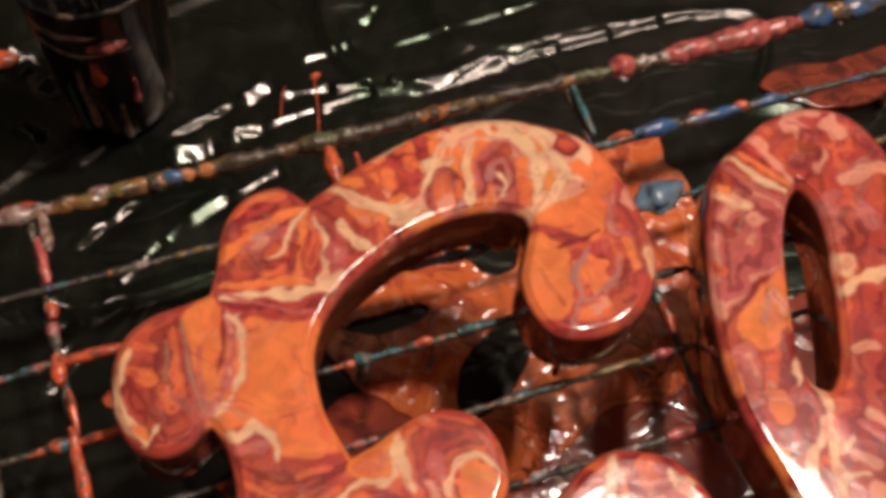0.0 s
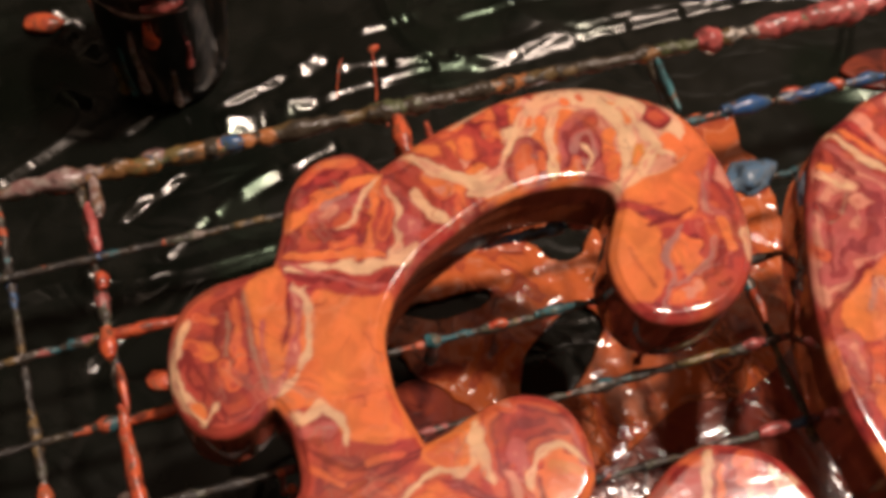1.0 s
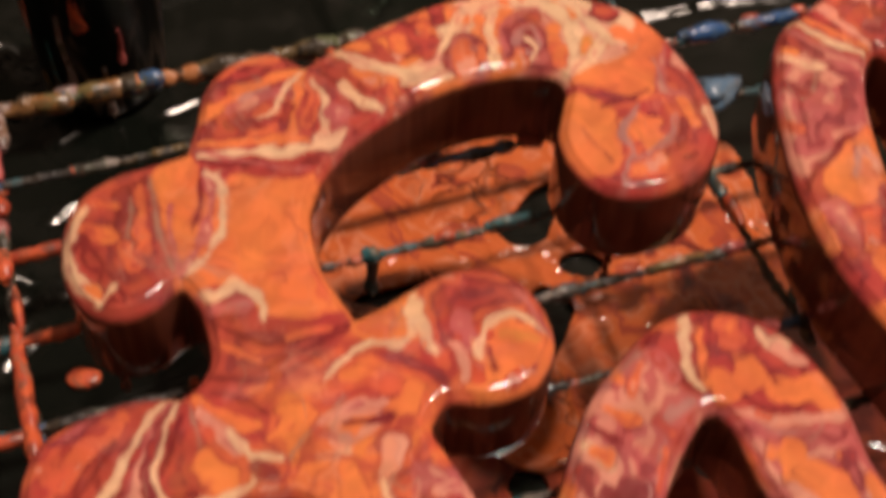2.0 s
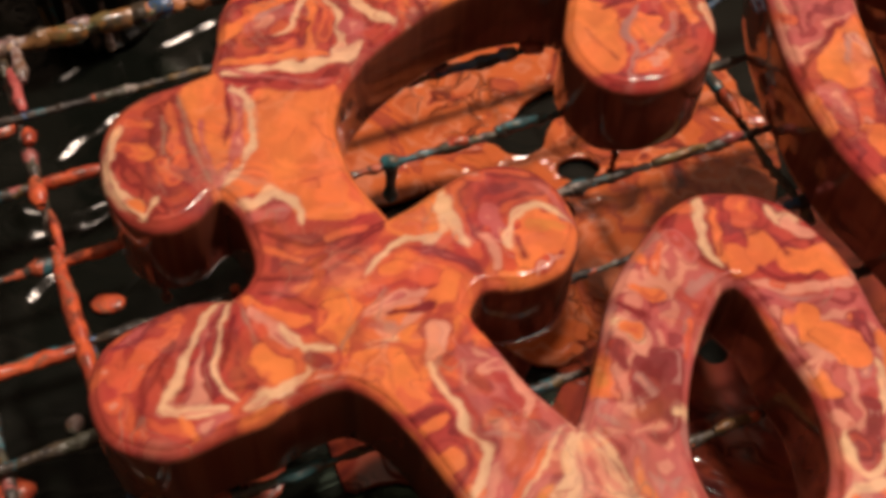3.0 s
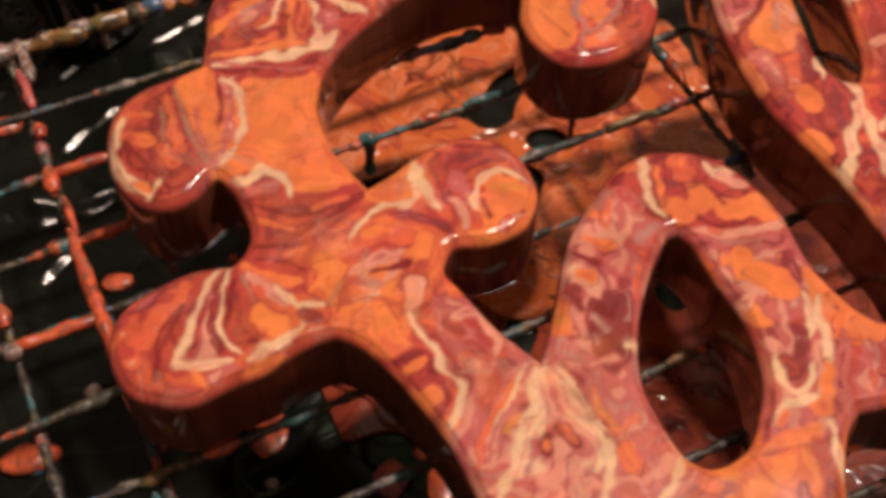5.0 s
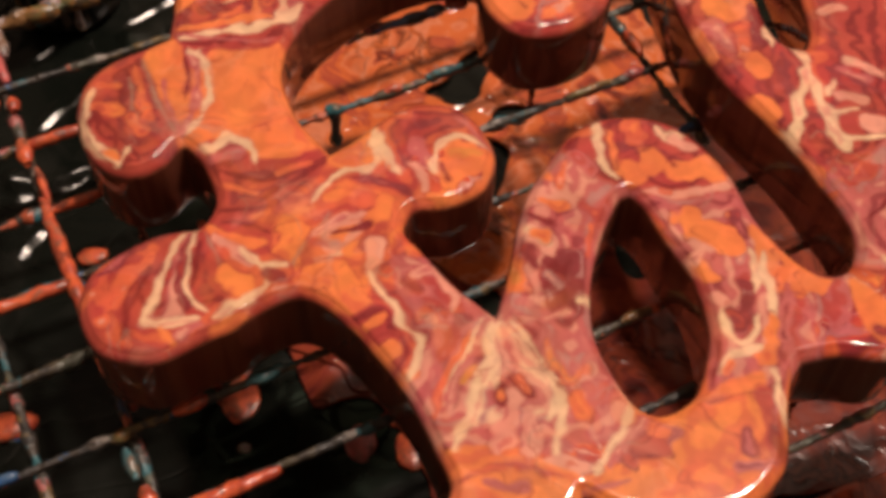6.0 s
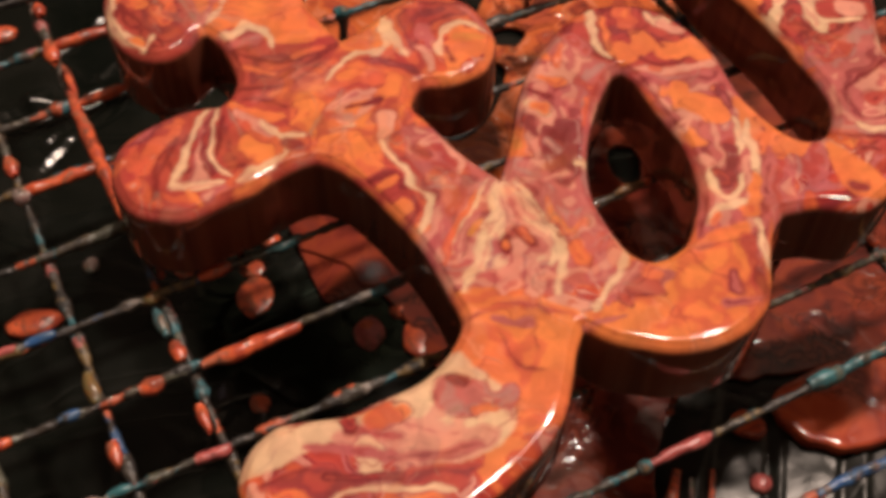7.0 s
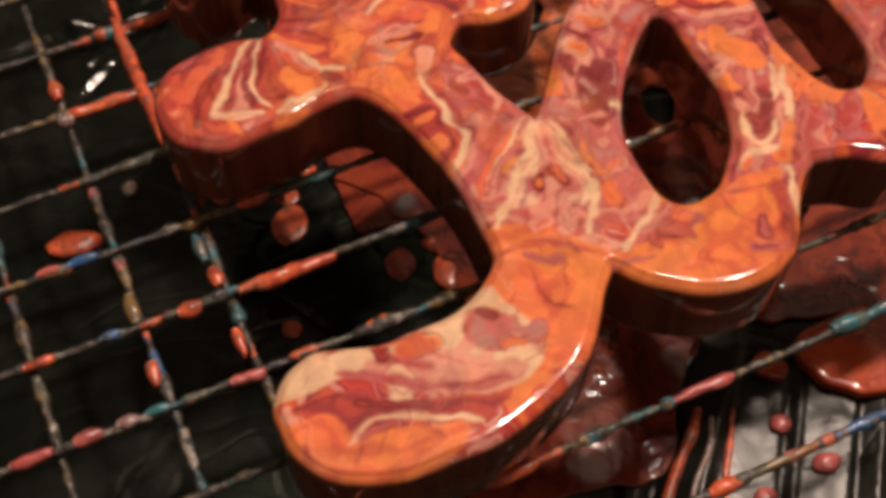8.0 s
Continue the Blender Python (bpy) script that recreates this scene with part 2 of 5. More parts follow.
PAINT = poured_paint()
PUDDLE = puddle_paint("orange_puddle_paint", [(0.28, (0.12, 0.020, 0.014)), (0.37, (0.32, 0.052, 0.026)), (0.43, (0.54, 0.115, 0.034)), (0.475, (0.62, 0.20, 0.10)), (0.50, (0.58, 0.130, 0.034)), (0.57, (0.56, 0.118, 0.032)), (0.60, (0.36, 0.058, 0.030)), (0.66, (0.52, 0.11, 0.035)), (0.74, (0.16, 0.026, 0.016))], 0.62)
# maroon run-off, its tone lowered to stand in for shade under the cutout
MAROON_PUDDLE = puddle_paint("maroon_puddle_paint", [(0.32, (0.07, 0.014, 0.011)), (0.42, (0.17, 0.028, 0.017)), (0.50, (0.25, 0.046, 0.020)), (0.56, (0.22, 0.036, 0.022)), (0.66, (0.11, 0.018, 0.013))], 0.15)
RED_PUDDLE = puddle_paint("red_puddle_paint", [(0.34, (0.28, 0.040, 0.024)), (0.46, (0.50, 0.085, 0.035)), (0.54, (0.56, 0.110, 0.045)), (0.66, (0.36, 0.055, 0.035))], 0.16)
WIRE = crusted_wire()
RAIL = crusted_rail()
FILM = black_plastic()
CUP = cup_plastic()
ORANGE_DROP = drop_paint("orange_paint", (0.68, 0.125, 0.045), (0.46, 0.07, 0.035), 0.5)
PINK_DROP = drop_paint("pink_paint", (0.52, 0.12, 0.11), (0.38, 0.075, 0.07), 0.3)
BLUE_DROP = drop_paint("blue_paint", (0.030, 0.10, 0.27), (0.07, 0.13, 0.22))
TEAL_DROP = drop_paint("teal_paint", (0.045, 0.17, 0.19), (0.05, 0.11, 0.12))
WHITE_DROP = drop_paint("white_paint", (0.34, 0.27, 0.24), (0.24, 0.13, 0.12))
OCHRE_DROP = drop_paint("ochre_paint", (0.27, 0.12, 0.035), (0.16, 0.12, 0.045))
WALL = plaster("wall_plaster", (0.11, 0.09, 0.07))
CEILING = plaster("ceiling_plaster", (0.14, 0.125, 0.105))
FLOOR = plaster("floor_board", (0.05, 0.032, 0.02))


# ---------------------------------------------------------------- mesh helpers
def finish_mesh(name, bm, material, smooth=True):
    me = bpy.data.meshes.new(name)
    bm.to_mesh(me)
    bm.free()
    me.materials.append(material)
    if smooth:
        me.polygons.foreach_set("use_smooth", [True] * len(me.polygons))
    return me


def part(name, bm, material, parent=None, label="", smooth=True):
    ob = new(name, finish_mesh(name, bm, material, smooth))
    ob.parent = parent
    if label:
        tagged(ob, label)
    return ob


def box(bm, lo, hi):
    m = Matrix.Translation((Vector(lo) + Vector(hi)) / 2) @ Matrix.Diagonal((*(Vector(hi) - Vector(lo)), 1))
    bmesh.ops.create_cube(bm, size=1, matrix=m)


def spline(points, closed=True, fine=6):
    """A smooth line through the points; a third number marks a sharp corner."""
    n, out = len(points), []
    for i in range(n if closed else n - 1):
        a, b = points[i], points[(i + 1) % n]
        before, after = points[(i - 1) % n], points[(i + 2) % n]
        p1, p2 = Vector(a[:2]), Vector(b[:2])
        first = p1 if len(a) > 2 or (not closed and i == 0) else Vector(before[:2])
        last = p2 if len(b) > 2 or (not closed and i == n - 2) else Vector(after[:2])
        m1, m2 = (p2 - first) / 2, (last - p1) / 2
        for j in range(fine):
            s = j / fine
            out.append((2 * s**3 - 3 * s * s + 1) * p1 + (s**3 - 2 * s * s + s) * m1 + (3 * s * s - 2 * s**3) * p2 + (s**3 - s * s) * m2)
    if not closed:
        out.append(Vector(points[-1][:2]))
    return out


def tube(bm, line, radius, sides=8, cap=True):
    """A round bar along a line of places; radius is a number or a function of the share of the way."""
    line = [Vector(v) for v in line]
    rings, n = [], len(line)
    for i, c in enumerate(line):
        way = (line[min(i + 1, n - 1)] - line[max(i - 1, 0)]).normalized()
        side = way.cross(Vector((0, 0, 1)))
        side = side.normalized() if side.length > 1e-4 else Vector((1, 0, 0))
        up = side.cross(way)
        r = radius(i / (n - 1)) if callable(radius) else radius
        rings.append([bm.verts.new(c + r * (math.cos(a) * side + math.sin(a) * up)) for a in (2 * math.pi * s / sides for s in range(sides))])
    for a, b in zip(rings, rings[1:]):
        for s in range(sides):
            bm.faces.new((a[s], a[(s + 1) % sides], b[(s + 1) % sides], b[s]))
    if cap:
        bm.faces.new(rings[0])
        bm.faces.new(rings[-1][::-1])


def lump(bm, centre, size, turn=0.0, seed=0, rough=0.18, sub=2):
    """A rounded, uneven blob of paint."""
    made = bmesh.ops.create_icosphere(bm, subdivisions=sub, radius=1.0)["verts"]
    rot = Matrix.Rotation(turn, 3, "Z")
    for v in made:
        d = 1 + rough * noise.noise(v.co * 1.3 + Vector((seed * 3.1, seed * 1.7, seed)))
        v.co = Vector(centre) + rot @ Vector((v.co.x * size[0] * d, v.co.y * size[1] * d, v.co.z * size[2] * d))


# ---------------------------------------------------------------- the room
def slab(name, lo, hi, material, label, category):
    bm = bmesh.new()
    box(bm, lo, hi)
    return tagged(part(name, bm, material, smooth=False), label, category, kind="structure")


# walls and ceiling are unseen, added with tones set for the light they bounce
slab("floor", (-1.6, -1.6, -0.16), (1.9, 2.0, -0.11), FLOOR, "dark brown boarded floor under the plastic sheet", "floor")
slab("ceiling", (-1.6, -1.6, 2.90), (1.9, 2.0, 2.96), CEILING, "unseen plain brown-grey ceiling in the dark", "ceiling")
slab("wall_north", (-1.6, 2.0, -0.16), (1.9, 2.06, 2.96), WALL, "unseen plain dark brown wall", "wall")
slab("wall_south", (-1.6, -1.66, -0.16), (1.9, -1.6, 2.96), WALL, "unseen plain dark brown wall", "wall")
slab("wall_east", (1.9, -1.6, -0.16), (1.96, 2.0, 2.96), WALL, "unseen plain dark brown wall", "wall")
slab("wall_west", (-1.66, -1.6, -0.16), (-1.6, 2.0, 2.96), WALL, "unseen plain dark brown wall", "wall")


# ---------------------------------------------------------------- plastic sheet
def ridge(v, width):
    return math.exp(-(v / width) ** 2)


def bag_height(x, y):
    """The lie of the sheet: soft swells, sharp creases, and long folds beside the rack's rail."""
    u, n = COS * x + SIN * y, -SIN * x + COS * y
    z = 0.0020 * noise.noise((x * 5, y * 5, 0.3)) + 0.00012 * noise.noise((x * 24, y * 24, 1.3))
    creased = 1 - abs(noise.noise((u * 8 + 2 * noise.noise((x * 6, y * 6, 4)), n * 16, 2.0)))
    z += 0.0016 * max(0.0, creased - 0.90) / 0.10 * min(max((n - 0.10) / 0.08, 0.1), 1)
    # pressed flat where the paint lies
    from_middle = math.hypot((x - 0.055) / 0.150, (y - 0.105) / 0.165)
    z = z * min(max((from_middle - 0.85) / 0.35, 0.04), 1) - 0.0006
    # stiff upright pleats in front
    if y < 0.02 and x > 0.02:
        share = min(max((0.0 - y) / 0.04, 0), 1)
        z += share * (0.0012 * noise.noise((x * 46 - 14 * y, y * 5, 7.0)) + 0.0008 * abs(noise.noise((x * 90 - 28 * y, y * 9, 5.0))))
        for x1, y1, x2, y2, wide in PLEATS:
            b = x * 1000 - x1 - (x2 - x1) * (y * 1000 - y1) / (y2 - y1)
            if abs(b) < 1.5 * wide:
                z += 0.001 * share * 0.42 * (b if abs(b) < wide else (1.5 * wide - abs(b)) * 2 * (1 if b > 0 else -1))
    for x1, y1, x2, y2, wide, rise_x, rise_y in CREASES:
        dx, dy = x2 - x1, y2 - y1
        long = math.hypot(dx, dy)
        a, b = ((x * 1000 - x1) * dx + (y * 1000 - y1) * dy) / long, (-(x * 1000 - x1) * dy + (y * 1000 - y1) * dx) / long
        if -2 < a < long + 2 and abs(b) < 3.4 * wide:
            b += 0.5 * wide * noise.noise((a * 0.12, x1 * 0.3, 0))
            taper = min(max((a + 2) / 6, 0), 1) * min(max((long + 2 - a) / 6, 0), 1) * (1.0 + 0.18 * noise.noise((a * 0.16, y1 * 0.3, 8)))
            # a tilted face, stepping along the crease, and a steep back
            along, across = (rise_x * dx + rise_y * dy) / long, (-rise_x * dy + rise_y * dx) / long
            wide, stride = 1.2 * wide, 26
            step = (a / stride) % 1
            face = across * max(-wide, min(wide, b)) + along * stride * (step - 0.5 if step < 0.92 else 0.42 * (1 - step) / 0.08 * 2 - 0.42)
            z += 0.001 * taper * face * min(max((2.5 * wide - abs(b)) / (1.5 * wide), 0), 1)
    return BAG + z


CREASES = [(-136, 201, -117, 212, 3.5, -0.28, 0.17), (-112, 235, -100, 247, 3.0, -0.26, 0.21), (-114, 216, -99, 224, 2.6, -0.26, 0.18), (-99, 225, -43, 258, 1.3, -0.21, 0.21),
           (-97, 241, -43, 259, 1.2, -0.21, 0.22), (-39, 254, 3, 277, 3.2, -0.15, 0.23), (3, 277, 90, 323, 1.5, -0.07, 0.26), (-51, 276, 15, 314, 1.3, -0.15, 0.26),
           (-90, 260, -66, 276, 1.8, -0.22, 0.23), (-66, 283, -61, 299, 1.4, -0.21, 0.26), (-221, 243, -200, 234, 2.4, -0.39, 0.20), (-205, 206, -186, 201, 1.6, -0.37, 0.16)]
CREASES += [(-106, 188, -86, 205, 1.2, -0.24, 0.16), (-122, 172, -106, 189, 2.4, -0.27, 0.14), (-156, 119, -124, 171, 1.0, -0.30, 0.10), (-153, 211, -143, 230, 2.2, -0.31, 0.18),
            (-162, 160, -154, 172, 1.2, -0.32, 0.12), (-141, 209, -115, 233, 1.5, -0.31, 0.33), (-211, 235, -190, 226, 2.2, -0.41, 0.33), (-163, 153, -144, 179, 1.5, -0.35, 0.27),
            (-149, 122, -138, 137, 2.4, -0.34, 0.23), (-160, 103, -153, 112, 1.6, -0.35, 0.20), (-173, 191, -162, 205, 1.5, -0.37, 0.30), (-159, 90, -148, 110, 1.8, -0.35, 0.24),
            (-169, 133, -159, 116, 2.2, -0.36, 0.26)]
PLEATS = [(71, -69, 89, -12, 8.0), (108, -67, 118, -17, 2.5), (52, -69, 60, -20, 2.5), (135, -67, 146, -17, 4.0)]


def plastic_sheet():
    bm = bmesh.new()
    def marks(lo, a, b, hi):
        """Close steps from a to b, wider ones out to lo and hi."""
        return [lo + (a - lo) * i / 14 for i in range(14)] + [a + 0.0012 * i for i in range(int((b - a) / 0.0012))] + [b + (hi - b) * i / 14 for i in range(15)]

    xs, ys = marks(-0.48, -0.24, 0.22, 0.62), marks(-0.42, -0.11, 0.33, 0.70)
    grid = [[bm.verts.new((x, y, bag_height(x, y))) for x in xs] for y in ys]
    for a, b in zip(grid, grid[1:]):
        for i in range(len(xs) - 1):
            bm.faces.new((a[i], a[i + 1], b[i + 1], b[i]))
    return tagged(part("plastic_sheet", bm, FILM), "glossy black crumpled refuse-bag film spread under the rack", "plastic sheet")


plastic_sheet()


# ---------------------------------------------------------------- painted cutout
OUTLINE_ARC = [(-59, 130, 1), (-54, 136), (-46, 145), (-36, 154), (-26, 162), (-12, 169), (0, 172), (12, 172), (25, 170), (35, 164), (43, 154), (50, 142), (54, 131), (55, 122),
               (53, 112), (48, 104), (41, 99), (32, 96), (23, 97), (16, 104), (12, 113), (12, 121), (13, 131, 1)]
OUTLINE_BAY = [(10, 136), (0, 136), (-13, 131), (-24, 123), (-33, 113), (-41, 102), (-46, 90), (-47, 78), (-44, 68), (-40, 60), (-31, 49, 1)]
OUTLINE_KNOB = [(-26, 53), (-20, 59), (-13, 65), (-5, 68), (4, 67), (11, 61), (15, 53), (16, 46), (14, 39), (10, 34), (2, 30), (-6, 29), (-9, 25), (-9, 21), (-4, 15), (4, 5), (15, -5, 1)]
OUTLINE_LOOP = [(17, 3), (19, 12), (21, 23), (24, 34), (29, 44), (36, 55), (44, 62), (54, 64), (63, 63), (71, 58), (78, 50), (83, 41), (87, 28), (93, 18), (98, 12), (104, 9), (110, 11),
                (113, 19), (112, 28), (107, 39), (101, 52), (93, 65), (85, 77), (79, 90), (75, 104), (72, 119), (70, 137), (70, 154), (73, 167)]
OUTLINE_WING = [(80, 176), (89, 187), (101, 194), (113, 195), (122, 191), (131, 181), (140, 162), (145, 132), (141, 100), (135, 81), (136, 67), (134, 47), (137, 39), (142, 36, 1),
                (151, 39), (162, 42), (172, 36), (176, 22), (168, 8), (150, 3), (136, 2), (130, -4), (124, -11), (115, -17), (103, -16), (93, -18, 1)]
OUTLINE_TAIL = [(89, -25), (87, -35), (85, -46), (78, -55), (69, -60), (59, -62), (50, -61), (42, -59), (35, -55, 1), (33, -61), (31, -71), (28, -81), (22, -90), (14, -98), (4, -106), (-5, -110),
                (-15, -115), (-26, -117), (-36, -116), (-45, -110), (-49, -103), (-51, -97), (-49, -89), (-45, -84), (-40, -81), (-26, -79), (-18, -75), (-8, -70), (-2, -64), (2, -57), (3, -52)]
OUTLINE_FAN = [(0, -45), (-6, -32), (-14, -20), (-24, -8), (-31, -2), (-38, 0), (-46, -4), (-53, -10), (-61, -14), (-71, -20), (-79, -20), (-87, -17), (-92, -10), (-94, -3), (-93, 6), (-87, 13), (-76, 20), (-66, 22, 1),
               (-63, 26), (-62, 32), (-64, 38), (-68, 46), (-73, 51, 1)]
OUTLINE_LOBES = [(-75, 49), (-78, 44), (-84, 40), (-91, 40), (-98, 45), (-103, 53), (-106, 64), (-105, 75), (-99, 83), (-91, 88), (-83, 93, 1), (-83, 104), (-84, 114), (-82, 123), (-77, 130), (-68, 134)]
EYE_LOOP = [(53, 35, 1), (57, 30), (62, 18), (67, 9), (69, 0), (70, -10), (68, -19), (65, -27), (59, -32), (54, -33), (49, -30), (45, -23), (41, -13), (40, -3), (41, 7), (43, 16), (47, 27), (50, 33)]
EYE_WING = [(100, 162, 1), (105, 157), (109, 147), (111, 133), (113, 117), (114, 102), (112, 93), (109, 92, 1), (105, 94), (101, 102), (99, 115), (97, 129), (96, 143), (97, 155)]


POURS = []


def pour(*strokes):
    """Paint as it was poured on one lobe, layer over layer: a pigment, the half widths at the two ends of a ribbon (0 first: a filled pool, spread by the second), and places in millimetres."""
    POURS.extend(strokes)


# the ground of each lobe, over its edge
pour(("R", 0, 7, (-102, 53), (-102, 71), (-94, 81), (-80, 92), (-75, 73), (-75, 53), (-84, 43), (-92, 40), (-100, 46)),
     ("O", 0, 7, (-71, 84), (-61, 90), (-48, 90), (-46, 75), (-42, 61), (-36, 51), (-41, 46), (-53, 46), (-57, 54), (-64, 55), (-68, 51), (-69, 63)),
     ("R", 0, 7, (-66, 44), (-56, 46), (-44, 45), (-31, 51), (-35, 38), (-43, 29), (-54, 25), (-63, 24), (-62, 35)),
     ("O", 0, 7, (-31, 49), (-23, 57), (-19, 52), (-18, 47), (-22, 42), (-31, 43)))
pour(("E", 0, 7, (-44, 27), (-34, 31), (-26, 39), (-10, 31), (-9, 20), (-15, 10), (-20, -5), (-27, -4), (-37, 2), (-43, 10)),
     ("R", 0, 7, (-26, -11), (-19, -3), (-13, -4), (-8, -12), (-7, -18), (-12, -27), (-18, -19)),
     ("P", 0, 7, (12, -5), (28, -2), (39, -15), (37, -35), (-6, -38), (1, -22)),
     ("P", 0, 7, (21, 25), (28, 42), (39, 54), (48, 41), (49, 36), (43, 27), (40, 6), (40, -12), (33, -23), (26, -8), (18, -3), (20, 12)))
pour(("R", 0, 7, (33, 51), (45, 62), (61, 64), (73, 55), (80, 41), (72, 35), (51, 37), (43, 41)),
     ("P", 0, 7, (55, 33), (68, 31), (83, 35), (93, 16), (85, -33), (68, -27), (72, 2), (63, 14), (57, 24)),
     ("O", 0, 7, (59, -34), (74, -24), (82, -22), (79, -41), (74, -48), (74, -55), (56, -60), (38, -58), (49, -52), (57, -45)),
     ("O", 0, 7, (3, -56), (10, -49), (31, -57), (28, -70), (19, -78), (12, -72), (7, -63)))
pour(("R", 0, 7, (-81, 92), (-83, 110), (-79, 128), (-67, 132), (-58, 129), (-48, 136), (-39, 130), (-39, 114), (-49, 90), (-72, 87)),
     ("O", 0, 7, (-26, 158), (1, 176), (15, 176), (33, 165), (43, 159), (39, 137), (17, 135), (-15, 128), (-24, 141)),
     ("R", 0, 7, (11, 131), (24, 138), (40, 154), (52, 136), (54, 117), (42, 101), (26, 96), (16, 103)),
     ("R", 0, 7, (69, 157), (78, 178), (97, 193), (130, 201), (127, 60), (98, 55), (86, 68), (73, 110)))
pour(("O", 0, 7, (86, 122), (96, 131), (98, 118), (100, 110), (89, 101), (82, 105), (82, 114)),
     ("P", 0, 7, (116, 30), (134, 50), (136, 41), (143, 35), (135, 19), (119, 15)),
     ("R", 0, 7, (-92, -4), (-92, 9), (-84, 18), (-68, 23), (-53, 17), (-39, 10), (-41, 1), (-48, -2), (-60, -13), (-70, -18), (-82, -17)))
# round lobe
pour(("R", 0, 0, (-102, 53), (-102, 71), (-94, 81), (-80, 92), (-75, 73), (-75, 53), (-84, 43), (-92, 40), (-100, 46)),
     ("O", 0, 0, (-88, 86), (-80, 92), (-76, 80), (-73, 71), (-74, 55), (-79, 63), (-84, 73)),
     ("G", 0.8, 0.8, (-88, 83), (-85, 73), (-80, 61), (-76, 54)),
     ("E", 1.0, 1.8, (-90, 80), (-87, 68), (-83, 59)),
     ("D", 2.8, 1.9, (-94, 78), (-91, 68), (-87, 58)),
     ("G", 0.7, 0.6, (-91, 75), (-89, 64)),
     ("E", 3.1, 2.6, (-99, 64), (-94, 63)),
     ("E", 1.5, 1.6, (-99, 72), (-95, 72)),
     ("E", 1.6, 2.2, (-89, 60), (-86, 55)))
pour(("D", 2.0, 1.7, (-100, 62), (-95, 55), (-89, 48), (-84, 44)),
     ("C", 1.1, 2.1, (-101, 70), (-103, 62), (-101, 53), (-96, 48), (-90, 43)),
     ("O", 1.6, 1.3, (-94, 47), (-91, 45)),
     ("C", 0.8, 0.8, (-88, 49), (-89, 45), (-90, 43)),
     ("P", 0.9, 0.7, (-82, 75), (-79, 65), (-74, 53)),
     ("P", 1.6, 1.0, (-76, 86), (-71, 76), (-72, 63), (-74, 53)),
     ("D", 0.8, 0.6, (-77, 84), (-74, 75), (-74, 67)))
# amber square
pour(("O", 0, 0, (-71, 84), (-61, 90), (-48, 90), (-46, 75), (-42, 61), (-36, 51), (-41, 46), (-53, 46), (-57, 54), (-64, 55), (-68, 51), (-69, 63)),
     ("C", 0.9, 1.2, (-76, 88), (-71, 82), (-68, 69), (-69, 61), (-73, 54)),
     ("O", 1.2, 1.8, (-81, 95), (-70, 96), (-55, 98)),
     ("C", 1.6, 2.1, (-69, 95), (-55, 97), (-44, 99)),
     ("R", 0.8, 1.2, (-75, 91), (-61, 94), (-45, 92)),
     ("C", 0.9, 0.7, (-76, 86), (-69, 89), (-56, 92), (-47, 92)),
     ("D", 0.4, 0.4, (-69, 82), (-66, 84)),
     ("EO", 0.2, 0.2, (-54, 56), (-45, 61), (-42, 63)))
# below the square
pour(("R", 0, 0, (-66, 44), (-56, 46), (-44, 45), (-31, 51), (-35, 38), (-43, 29), (-54, 25), (-63, 24), (-62, 35)),
     ("P", 2.5, 2.1, (-63, 46), (-56, 48)),
     ("C", 1.7, 1.1, (-68, 50), (-64, 49), (-60, 53), (-54, 49), (-52, 44)),
     ("D", 0.9, 1.4, (-63, 41), (-49, 38), (-37, 44)),
     ("D", 0.8, 1.2, (-49, 31), (-40, 38), (-32, 47)),
     ("E", 0.9, 0.9, (-45, 40), (-37, 44)),
     ("E", 1.0, 0.7, (-59, 35), (-50, 33)),
     ("D", 0.8, 0.7, (-60, 28), (-51, 28)))
# knob
pour(("O", 0, 0, (-31, 49), (-23, 57), (-19, 52), (-18, 47), (-22, 42), (-31, 43)),
     ("R", 0, 0, (-18, 64), (-6, 69), (6, 65), (13, 54), (5, 52), (-4, 48), (-7, 35), (-14, 38), (-16, 51)),
     ("W", 0, 0, (-15, 57), (-8, 64), (5, 63), (7, 58), (-1, 54), (-7, 49), (-9, 42), (-12, 49)),
     ("E", 2.6, 2.2, (-13, 64), (-10, 63)),
     ("C", 0.6, 1.8, (-37, 27), (-32, 36), (-26, 42), (-19, 43), (-18, 50), (-19, 57)),
     ("C", 2.1, 1.3, (-18, 54), (-16, 48), (-11, 40)),
     ("O", 0.5, 0.5, (-14, 42), (-14, 43)))
pour(("W", 0.7, 1.4, (-30, 37), (-19, 39), (-8, 33)),
     ("P", 2.9, 2.9, (-6, 50), (-4, 46)),
     ("O", 6.8, 7.5, (4, 43), (8, 46)),
     ("C", 0.8, 1.3, (13, 51), (7, 54), (1, 51), (-2, 44), (-1, 41)),
     ("OC", 1.9, 1.6, (5, 48), (10, 48)),
     ("D", 0.7, 0.9, (1, 44), (2, 39)),
     ("O", 1.3, 1.7, (8, 64), (14, 57), (15, 48), (13, 39), (5, 33), (-3, 33)),
     ("P", 0.7, 0.7, (4, 61), (11, 55), (15, 50)),
     ("S", 1.4, 1.6, (-7, 45), (-4, 36)))
